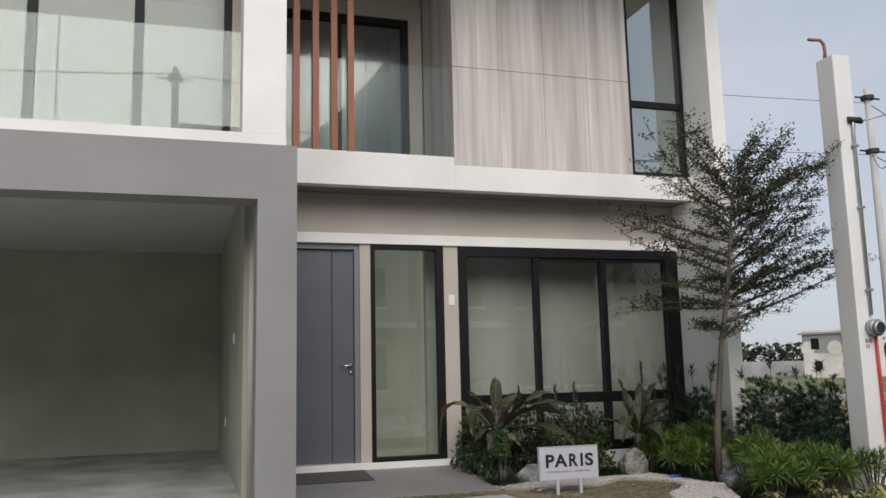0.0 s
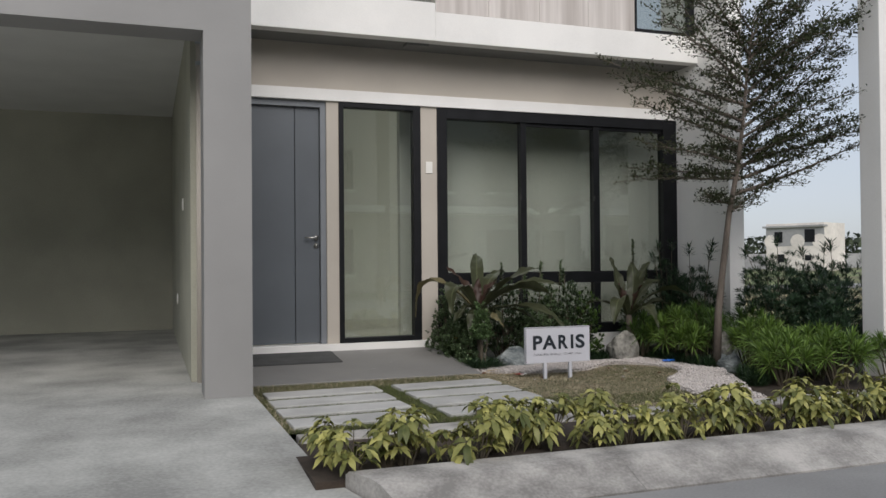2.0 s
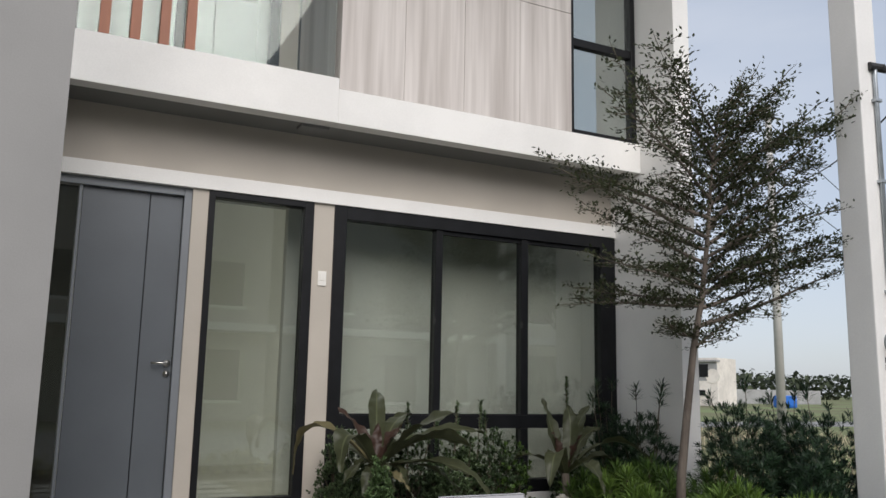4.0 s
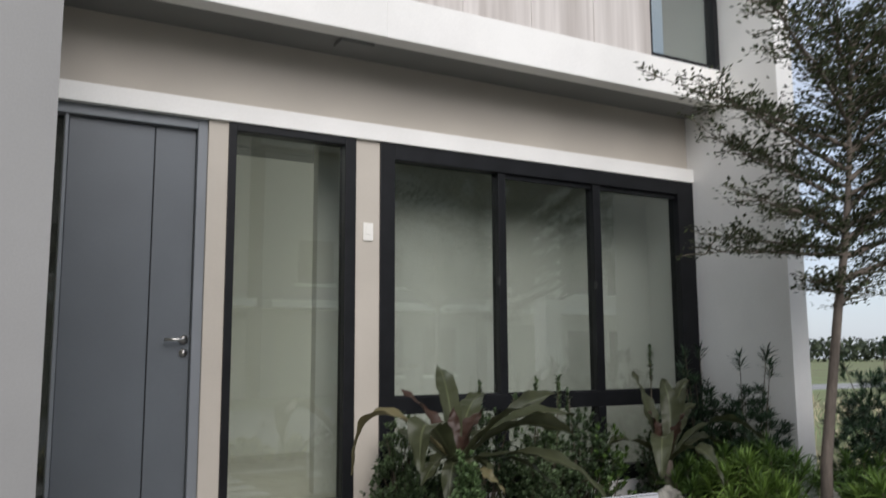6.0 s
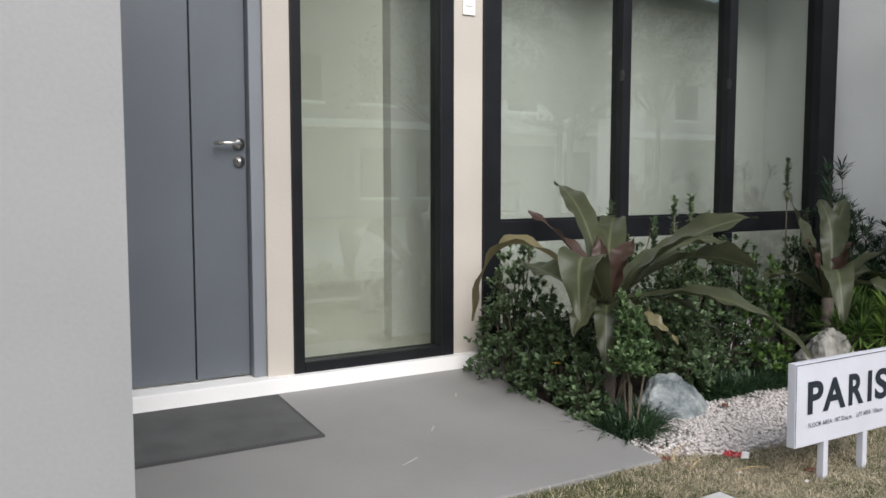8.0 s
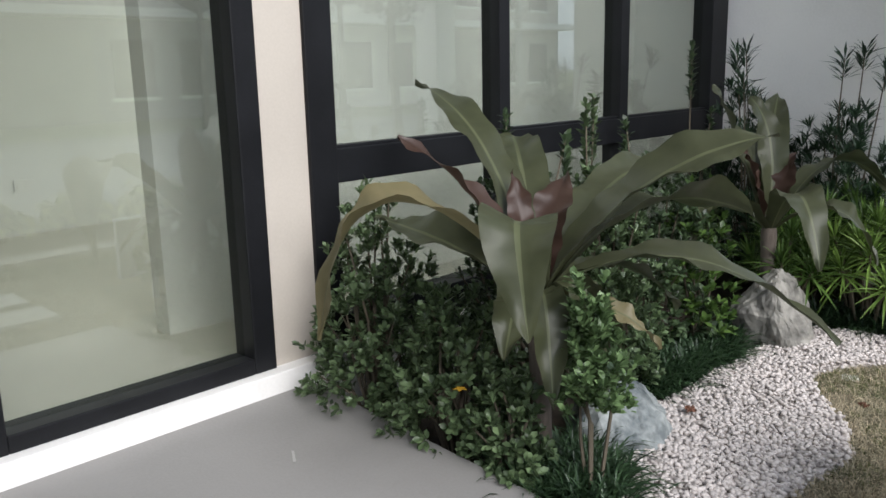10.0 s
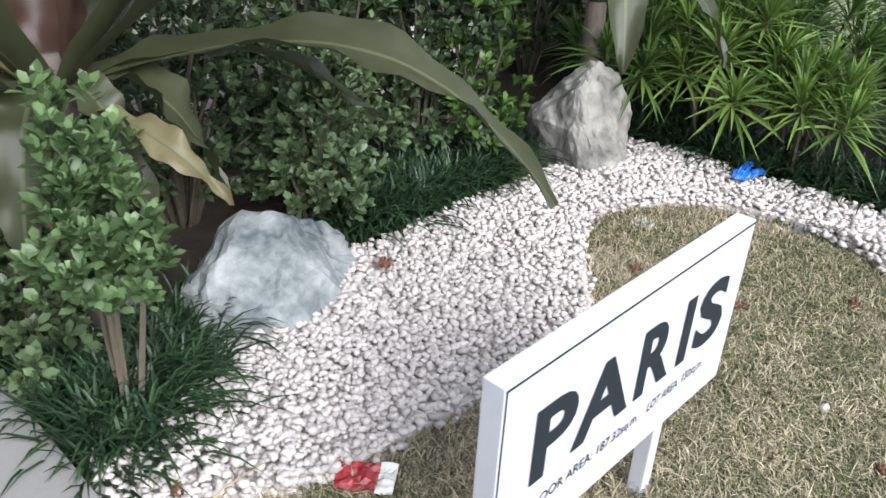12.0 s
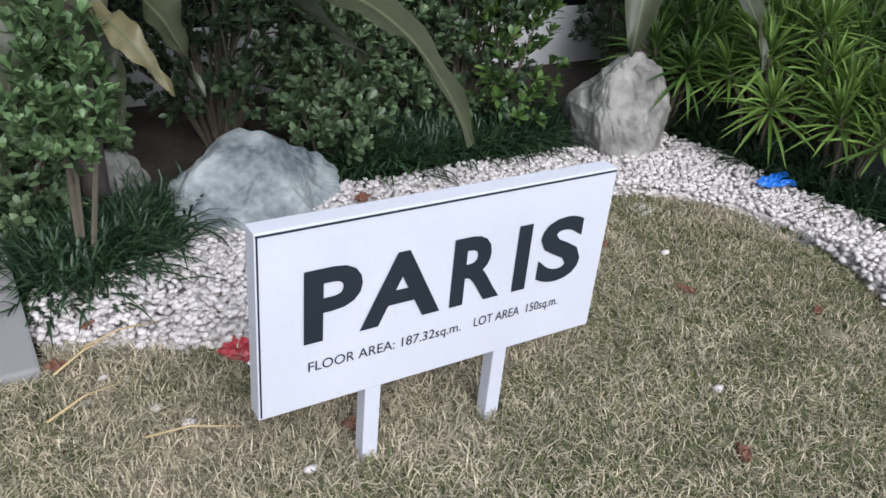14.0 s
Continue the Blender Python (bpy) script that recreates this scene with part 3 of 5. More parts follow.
# second track of the sliding sashes
bm = bmesh.new()
cx = (4.04 + 7.098) / 2
add_box(bm, 5.105 - cx, 6.893 - cx, 0.03, 0.055, 2.535 - 0.195, 2.572 - 0.195, 0.003)
add_box(bm, 4.157 - cx, 6.893 - cx, 0.02, 0.06, 0.885 - 0.195, 0.905 - 0.195, 0.003)
part("sash_rail", bm, M_BLACK, big_w)


def plate(name, x, y, z, w, h, label, category, slots=(), axis="y"):
    """A wall plate: body with a raised rocker or sockets."""
    p = empty(name, label, category, at=(x, y, z))
    bm = bmesh.new()
    add_box(bm, -w / 2, w / 2, -0.010, 0.0, -h / 2, h / 2, 0.003)
    part("body", bm, M_SWITCH, p)
    for sx, sz, sw, sh in slots:
        bm = bmesh.new()
        add_box(bm, sx - sw / 2, sx + sw / 2, -0.014, -0.008, sz - sh / 2, sz + sh / 2, 0.001)
        part("rocker", bm, M_SWITCH, p)
    if axis == "x":
        p.rotation_euler = (0, 0, radians(-90))
    return p


plate("doorbell_switch", 3.95, 9.36, 2.037, 0.075, 0.125, "white doorbell switch plate on the beige pier", "switch", [(0, 0.012, 0.04, 0.06)])
plate("wall_switch", 1.43, 9.3, 1.60, 0.07, 0.115, "white light switch on the carport wall", "switch", [(0, 0, 0.035, 0.06)], "x")
plate("wall_socket", 1.43, 10.9, 0.63, 0.07, 0.115, "white power socket on the carport wall", "socket", [(0, 0.02, 0.03, 0.03), (0, -0.02, 0.03, 0.03)], "x")
plate("indoor_socket", 4.27, 12.57, 0.505, 0.115, 0.075, "small double power socket on the indoor wall", "socket", [(-0.025, 0, 0.03, 0.04), (0.025, 0, 0.03, 0.04)])

# pipe with two clamps up the carport opening
dp = empty("down_pipe", "thin beige drain pipe with clamps by the carport wall", "pipe", at=(1.50, 7.855, 0.07))
tube("pipe", [(0, 0, 0.0), (0, 0, 2.95)], [0.028, 0.028], M_BEIGE, dp, "", 12)
for z in (2.55, 2.72):
    bm = bmesh.new()
    add_tube(bm, [(0, 0, z), (0, 0, z + 0.03)], [0.034, 0.034], 12)
    add_box(bm, -0.012, 0.012, 0.0, 0.042, z, z + 0.03)
    part("clamp", bm, M_GALV, dp)

# ---------------------------------------------------------------- service post by the bed
post = empty("service_post", "tall white rendered concrete post carrying the electric meter", "post", at=(7.47, 6.85, 0.0))
boxes("shaft", [(-0.13, 0.09, -0.20, 0.04, -0.2, 4.40)], M_WHITE, post, "", 0.01)
tube("bent_pipe", [(-0.03, 0, 4.38), (-0.03, 0, 4.53), (-0.04, 0, 4.60), (-0.08, 0, 4.64), (-0.235, 0, 4.63)], [0.017] * 5, M_RUST, post, "rusty bent pipe on top")
tube("wire_loop", [(-0.05, 0, 4.40), (-0.055, 0.0, 4.47), (-0.02, 0.0, 4.485), (0.0, 0.0, 4.43)], [0.006] * 4, M_RUST, post)
tube("conduit", [(0.03, -0.220, 1.66), (0.03, -0.220, 3.62), (0.03, -0.225, 3.68)], [0.018] * 3, M_GALV, post, "galvanised conduit")
for z in (1.9, 2.75, 3.4):
    bm = bmesh.new()
    add_box(bm, -0.005, 0.065, -0.245, -0.200, z, z + 0.025, 0.003)
    part("strap", bm, M_GALV, post)
bm = bmesh.new()
add_tube(bm, [(-0.02, -0.210, 3.69), (0.10, -0.235, 3.69)], [0.035, 0.03], 10)
add_tube(bm, [(0.09, -0.235, 3.69), (0.13, -0.255, 3.66)], [0.04, 0.02], 10)
part("insulator", bm, M_CABLE, post, "black cable insulator")
tube("bracket_arm", [(0.12, -0.235, 3.68), (0.5, -0.245, 3.78), (0.52, -0.245, 3.40)], [0.010] * 3, M_GALV, post)
bm = bmesh.new()
add_tube(bm, [(0.035, -0.200, 1.53), (0.035, -0.285, 1.53)], [0.085, 0.085], 24)
add_tube(bm, [(0.035, -0.285, 1.53), (0.035, -0.320, 1.53)], [0.075, 0.06], 24)
meter = part("meter", bm, M_GALV, post, "round electric meter", True)
bm = bmesh.new()
add_tube(bm, [(0.035, -0.321, 1.53), (0.035, -0.326, 1.53)], [0.055, 0.05], 20)
part("meter_face", bm, M_CABLE, meter)
tube("red_conduit", [(0.06, -0.220, 1.45), (0.065, -0.220, 1.0), (0.07, -0.220, 0.5), (0.09, -0.225, 0.02)], [0.016] * 4, M_RED, post, "red flexible conduit")


def letters(text, cap, width, material, parent, at, bold=0.0, name="lettering", label="", turn=None):
    """Raised lettering from the built-in font, brought to a given cap height and width, on a -y face."""
    cu = bpy.data.curves.new(name, "FONT")
    cu.body, cu.size, cu.extrude, cu.offset = text, 1.0, 0.0, bold
    cu.resolution_u = 4
    tmp = bpy.data.objects.new(name, cu)
    scene.collection.objects.link(tmp)
    dg = bpy.context.evaluated_depsgraph_get()
    data = bpy.data.meshes.new_from_object(tmp.evaluated_get(dg))
    bpy.data.objects.remove(tmp)
    xs, ys = [v.co.x for v in data.vertices], [v.co.y for v in data.vertices]
    low = min(ys) if "q" not in text else 0.0
    high = max(ys)
    sx, sy = width / (max(xs) - min(xs)), cap / (high - low)
    x_min = min(xs)
    for v in data.vertices:
        v.co = Vector(((v.co.x - x_min) * sx, 0, (v.co.y - low) * sy))
    data.materials.clear()
    ob = link(name, data, material, parent, label)
    ob.location = at
    return ob


letters("B18\nL3", 0.09, 0.07, M_INK, post, (-0.055, -0.204, 1.33), 0.01, "lettering", "black painted lot number")

# ---------------------------------------------------------------- sign on the lawn
sign = empty("lawn_sign", "white board sign reading PARIS on two short posts in the lawn", "sign", at=(4.5294, 7.5395, -0.04))
sign.rotation_euler = (radians(-0.8), 0, radians(-0.6))
boxes("board", [(-0.3155, 0.3155, 0.0, 0.034, 0.167, 0.482)], M_SIGN, sign, "", 0.002)
boxes("border_line", [(-0.3135, 0.3135, -0.0012, 0.0008, 0.4755, 0.4785), (-0.3130, -0.3105, -0.0012, 0.0008, 0.172, 0.4755)], M_INK, sign)
for x in (-0.125, 0.122):
    boxes("post", [(x - 0.014, x + 0.014, 0.002, 0.030, -0.12, 0.167)], M_SIGN, sign, "", 0.002)
for ch, xa, xb in (("P", 0.070, 0.162), ("A", 0.160, 0.300), ("R", 0.318, 0.414), ("I", 0.440, 0.467), ("S", 0.488, 0.580)):
    letters(ch, 0.124, xb - xa, M_INK, sign, (xa - 0.3155, -0.0018, 0.285), 0.010 if ch == "I" else 0.032, "letter", "bold black letter of the name PARIS")
letters("FLOOR AREA: 187.32sq.m.", 0.0175, 0.268, M_INK, sign, (-0.238, -0.0018, 0.234), 0.0, "small_lettering")
letters("LOT AREA  150sq.m.", 0.0175, 0.175, M_INK, sign, (0.056, -0.0018, 0.234), 0.0, "small_lettering")

# ---------------------------------------------------------------- stones


def stone(name, loc, size, seed, material, label, rot=0.0, cut=0.35):
    """A boulder: a ball broken by planes and roughened."""
    bm = bmesh.new()
    bmesh.ops.create_icosphere(bm, subdivisions=5, radius=1.0)
    r = random.Random(seed)
    planes = []
    for _ in range(11):
        n = Vector((r.uniform(-1, 1), r.uniform(-1, 1), r.uniform(-0.4, 1))).normalized()
        planes.append((n, r.uniform(0.55, 0.9)))
    for v in bm.verts:
        for n, d in planes:
            k = v.co.dot(n) - d
            if k > 0:
                v.co -= n * k * 0.9
        p = v.co * 2.3 + Vector((seed, 0, 0))
        v.co += v.co.normalized() * (noise.noise(p) * 0.10 + noise.noise(p * 3.1) * 0.045 + noise.noise(p * 8) * 0.022 + noise.noise(p * 19) * 0.010)
        v.co = Vector((v.co.x * size[0], v.co.y * size[1], v.co.z * size[2]))
    ob = part(name, bm, material)
    ob.location = loc
    ob.rotation_euler = (0, 0, rot)
    return tagged(ob, label, "rock")


stone("garden_rock", (4.61, 8.48, -0.045), (0.31, 0.21, 0.225), 5, M_ROCK, "smooth blue-grey boulder half sunk in pebbles", 0.3)
stone("garden_rock", (5.76, 8.47, 0.05), (0.20, 0.17, 0.29), 8, M_ROCK2, "pale grey upright boulder at the edge of the gravel", 0.9)
stone("garden_rock", (6.36, 7.58, 0.0), (0.15, 0.14, 0.17), 14, M_ROCK, "mottled grey base stone of a small stack", 0.2)
stone("garden_rock", (6.37, 7.60, 0.19), (0.095, 0.085, 0.14), 21, M_ROCK2, "narrow mottled stone standing on another stone", 1.2)
stone("garden_rock", (4.22, 8.60, 0.05), (0.11, 0.09, 0.09), 31, M_ROCK2, "small brownish stone under the broad-leaved plant", 0.5)

# ---------------------------------------------------------------- pavers
def row_y(i, x):
    """Middle of a row of slabs, which runs slightly askew to the porch."""
    return 7.40 - 0.388 * i + 0.035 * (x - 1.95)


for i in range(4):
    for x0, x1 in ((1.945, 2.85), (3.0, 3.885)):
        bm = bmesh.new()
        add_box(bm, -(x1 - x0) / 2, (x1 - x0) / 2, -0.134, 0.134, -0.05, 0.0, 0.007)
        for v in bm.verts:
            v.co += Vector((noise.noise(v.co * 7 + Vector((i, x0, 0))), noise.noise(v.co * 9 + Vector((x0, i, 3))), 0)) * 0.006
        p = part("paver", bm, M_PAVER)
        p.location = ((x0 + x1) / 2 + rnd(-0.008, 0.008), row_y(i, (x0 + x1) / 2), 0.016 + rnd(-0.003, 0.004))
        p.rotation_euler = (0, 0, 0.035 + rnd(-0.008, 0.008))
        tagged(p, "long pale concrete stepping slab set in the turf", "paver", "stepping slabs")

# ---------------------------------------------------------------- gravel and lawn
LAWN_EDGE = [(3.98, 8.05), (4.06, 8.02), (4.28, 7.93), (4.55, 7.90), (4.83, 7.86), (5.06, 7.93), (5.24, 8.08), (5.42, 8.19), (5.56, 8.16), (5.70, 8.08), (5.81, 7.95), (5.86, 7.79), (5.84, 7.62), (5.72, 7.40), (5.34, 7.08), (5.18, 6.72), (5.06, 6.20), (5.05, 5.99)]
GRAVEL_EDGE = [(3.98, 8.22), (4.14, 8.30), (4.34, 8.44), (4.62, 8.52), (4.88, 8.46), (5.34, 8.46), (5.74, 8.46), (5.98, 8.46), (6.04, 8.30), (6.04, 8.06), (6.09, 7.84), (6.11, 7.62), (6.16, 7.40), (6.0, 7.05), (5.76, 6.6), (5.50, 6.2), (5.46, 5.99)]


def inside(x, y, poly):
    c = False
    for i in range(len(poly)):
        (xa, ya), (xb, yb) = poly[i - 1], poly[i]
        if (ya > y) != (yb > y) and x < (xb - xa) * (y - ya) / (yb - ya) + xa:
            c = not c
    return c


LAWN_POLY = [(1.83, 6.03), (1.83, 7.955), (3.97, 7.955)] + LAWN_EDGE


def turf_z(x):
    """The lawn falls a little from the slabs towards the sign."""
    return -0.008 - 0.022 * min(1, max(0, (x - 3.8) / 0.5))


bm = bmesh.new()
rows = 60
for i in range(rows):
    xa, xb = 1.83 + 3.96 * i / rows, 1.83 + 3.96 * (i + 1) / rows
    for j in range(36):
        ya, yb = 6.03 + 2.25 * j / 36, 6.03 + 2.25 * (j + 1) / 36
        if inside((xa + xb) / 2, (ya + yb) / 2, LAWN_POLY):
            bm.faces.new([bm.verts.new((x, y, turf_z(x) + 0.004 * noise.noise(Vector((x * 4, y * 4, 0))))) for x, y in ((xa, ya), (xb, ya), (xb, yb), (xa, yb))])
bmesh.ops.remove_doubles(bm, verts=bm.verts[:], dist=0.0005)
structure(part("lawn", bm, M_TURF), "thin dry lawn, straw-coloured with green patches", "lawn")
GRAVEL_POLY = LAWN_EDGE + GRAVEL_EDGE[::-1]
bm = bmesh.new()
top = [bm.verts.new((x, y, -0.008)) for x, y in GRAVEL_POLY]
low = [bm.verts.new((x, y, -0.09)) for x, y in GRAVEL_POLY]
bm.faces.new(top)
for i in range(len(top)):
    bm.faces.new((top[i - 1], low[i - 1], low[i], top[i]))
structure(part("gravel_base", bm, M_PEBBLE), "thin layer of small white stones under the pebbles", "gravel")

pebble_shapes = []
for s in range(5):
    b2 = bmesh.new()
    bmesh.ops.create_icosphere(b2, subdivisions=1, radius=1.0)
    r = random.Random(40 + s)
    shp = [Vector((v.co.x * r.uniform(0.9, 1.25), v.co.y * r.uniform(0.65, 0.95), v.co.z * r.uniform(0.5, 0.75))) + Vector((r.uniform(-0.1, 0.1), r.uniform(-0.1, 0.1), r.uniform(-0.08, 0.08))) for v in b2.verts]
    pebble_shapes.append((np.array(shp), [tuple(v.index for v in f.verts) for f in b2.faces]))
    b2.free()
pg = Geo()
count = 0
while count < 29000:
    x, y = rnd(3.96, 6.2), rnd(5.99, 8.6)
    ex, ey = x + rnd(-0.02, 0.02), y + rnd(-0.02, 0.02)
    if not inside(ex, ey, GRAVEL_POLY):
        continue
    near = y > 7.8
    if not near and rnd(0, 1) < 0.35:
        continue
    count += 1
    vs, fs = pebble_shapes[count % 5]
    a, sz = rnd(0, math.tau), rnd(0.0062, 0.0128) * (1.0 if near else 1.15)
    rot = np.array((Euler((rnd(-0.5, 0.5), rnd(-0.5, 0.5), a)).to_matrix()))
    lift = rnd(-0.018, 0.008) + 0.03 * max(0, noise.noise(Vector((x * 2.5, y * 2.5, 0))))
    pg.add([tuple(p) for p in (vs * sz) @ rot.T + np.array((x, y, lift if inside(x, y, GRAVEL_POLY) else lift - 0.016))], fs)
peb = link("pebbles", pg.mesh("pebbles"), M_PEBBLE, None, "", True)
tagged(peb, "loose white and pinkish rounded pebbles round the lawn", "gravel", "", "stuff")
for x, y in ((4.02, 7.86), (4.06, 7.92), (4.12, 7.80), (4.3, 7.55), (3.98, 7.62), (5.4, 7.85), (4.16, 7.74), (5.1, 7.4)):
    vs, fs = pebble_shapes[RNG.randrange(5)]
    data = bpy.data.meshes.new("stray_pebble")
    data.from_pydata([tuple(p) for p in vs * rnd(0.010, 0.016)], [], fs)
    s = link("stray_pebble", data, M_PEBBLE, None, "", True)
    s.location = (x, y, -0.012)
    tagged(s, "single white pebble lying on the dry lawn", "pebble", "stray pebbles")

# grass blades: short, dry and matted, greener beside the slabs
ng = np.random.default_rng(5)


def grass(n, x0, x1, y0, y1, keep, hmin, hmax, name, label, material, lean=0.8):
    xs, ys = ng.uniform(x0, x1, n * 2), ng.uniform(y0, y1, n * 2)
    ok = [i for i in range(n * 2) if keep(xs[i], ys[i])][:n]
    xs, ys = xs[ok], ys[ok]
    n = len(ok)
    a, hgt, wid = ng.uniform(0, math.tau, n), ng.uniform(hmin, hmax, n), ng.uniform(0.0006, 0.0015, n)
    le = ng.uniform(0.15, 1.0, n) * lean * 2.2
    dx, dy = np.cos(a), np.sin(a)
    ground = np.array([turf_z(x) for x in xs]) - 0.002
    v = np.zeros((n, 5, 3))
    v[:, 0] = np.stack([xs - dy * wid, ys + dx * wid, ground], 1)
    v[:, 1] = np.stack([xs + dy * wid, ys - dx * wid, ground], 1)
    mx, my = xs + dx * hgt * le * 0.4, ys + dy * hgt * le * 0.4
    v[:, 2] = np.stack([mx + dy * wid * 0.9, my - dx * wid * 0.9, hgt * 0.65 + ground], 1)
    v[:, 3] = np.stack([mx - dy * wid * 0.9, my + dx * wid * 0.9, hgt * 0.65 + ground], 1)
    v[:, 4] = np.stack([xs + dx * hgt * le, ys + dy * hgt * le, hgt * 0.8 + ground], 1)
    data = bpy.data.meshes.new(name)
    faces = []
    for i in range(n):
        k = 5 * i
        faces.append((k, k + 1, k + 2, k + 3))
        faces.append((k + 3, k + 2, k + 4))
    data.from_pydata(v.reshape(-1, 3).tolist(), [], faces)
    data.update()
    return tagged(link(name, data, material), label, "grass", "", "stuff")


def free_lawn(x, y):
    if not inside(x, y, LAWN_POLY):
        return False
    if 1.94 < x < 3.895 and 6.03 < y < row_y(0, x) + 0.155:
        return False
    if 7.54 < y < 7.60 and (abs(x - 4.421) < 0.03 or abs(x - 4.668) < 0.03):
        return False
    return True


def in_gaps(x, y):
    if not (1.84 < x < 4.0 and 6.0 < y < 7.955):
        return False
    if 2.86 < x < 2.99:
        return True
    k = (row_y(0, x) - y + 0.194) % 0.388
    return (x < 1.94 or x > 3.89 or y > row_y(0, x) + 0.15) or abs(k - 0.194) > 0.134


grass(120000, 3.7, 5.8, 6.6, 8.3, free_lawn, 0.008, 0.032, "dry_grass", "short straw-coloured turf with sparse green blades", M_LAWN)
grass(34000, 1.83, 5.3, 6.03, 8.1, free_lawn, 0.012, 0.040, "dry_grass", "short straw-coloured turf with sparse green blades", M_LAWN)
M_GREENGRASS = leaf_mat("green_lawn_blade", (0.035, 0.060, 0.015), (0.13, 0.15, 0.045), 0.6, 0.35, 0.15)
grass(46000, 1.84, 4.0, 6.0, 7.955, in_gaps, 0.010, 0.030, "joint_grass", "mossy green grass growing between the slabs", M_GREENGRASS)
grass(62000, 3.9, 5.9, 6.2, 8.2, lambda x, y: free_lawn(x, y) and noise.noise(Vector((x * 3.2, y * 3.2, 7))) + 0.5 * noise.noise(Vector((x * 11, y * 11, 3))) + 0.3 * (x - 4.8) + 0.35 * (7.6 - y) > -0.10, 0.010, 0.032, "green_grass", "patches of living green grass in the dry lawn", M_GREENGRASS)

# ---------------------------------------------------------------- plants


def big_leaf(parent, arch, tip, width, material, seed, twist=0.0, blunt=0.0):
    """A broad strap leaf from the crown over an arch to its tip: channelled, with a wavy edge and a paler midrib."""
    n = 28
    across = (-1.0, -0.72, -0.4, -0.08, 0.08, 0.4, 0.72, 1.0)
    m = len(across) - 1
    c, e = Vector(arch), Vector(tip)
    b = Vector((e.x, e.y, 0)).normalized() * 0.025
    vs, fs = [], []
    s0 = Vector((-e.y, e.x, 0)).normalized()
    for i in range(n + 1):
        t = i / n
        p = b * (1 - t) ** 2 + c * (2 * t * (1 - t)) + e * (t * t)
        d = ((c - b) * (1 - t) + (e - c) * t).normalized()
        s = (s0 - d * s0.dot(d)).normalized()
        u = d.cross(s)
        fall = math.cos(max(0.0, t - 0.52) / 0.48 * math.pi / 2)
        w = width * 0.55 * (0.34 + 0.66 * math.sin(min(1, t / 0.52) * math.pi / 2)) * max(0.015, fall ** (0.85 - 0.45 * blunt))
        tw = radians(twist) * t + 0.10 * math.sin(seed + 5 * t)
        side, upv = s * math.cos(tw) + u * math.sin(tw), u * math.cos(tw) - s * math.sin(tw)
        for q in across:
            wave = (0.013 * math.sin(t * 13 + seed + 2 * q) + 0.007 * math.sin(t * 37 + seed * 2 + q)) * abs(q) * min(1, t * 3)
            vs.append(tuple(p + side * (q * w) + upv * (abs(q) ** 1.4 * w * 0.42 * (1 - 0.5 * t) + wave)))
    for i in range(n):
        for j in range(m):
            k = i * (m + 1) + j
            fs.append((k, k + 1, k + m + 2, k + m + 1))
    data = bpy.data.meshes.new("leaf")
    data.from_pydata(vs, [], fs)
    ob = link("leaf", data, material, parent, "", True)
    data.materials.append(M_BROMS)
    for f in data.polygons:
        if f.index % m == m // 2 and material is not M_BROMR:
            f.material_index = 1
    return ob


def strap_plant(loc, crown, leaves, label):
    """leaves: arch and tip from the crown, width, surface, twist, blunt tip."""
    pl = empty("broad_leaved_plant", label, "plant", at=(loc[0], loc[1], loc[2] + crown))
    for i, (arch, tip, w, mm, tw, bl) in enumerate(leaves):
        big_leaf(pl, arch, tip, w, mm, i * 3 + int(loc[0] * 7), tw, bl)
    bm = bmesh.new()
    add_tube(bm, [(0.02, 0, -crown - 0.1), (0.01, 0, -crown * 0.5), (0, 0, -0.02), (0, 0, 0.06)], [0.034, 0.030, 0.034, 0.02], 12)
    part("stem", bm, M_BARK, pl, "brown leaf bases", True)
    return pl


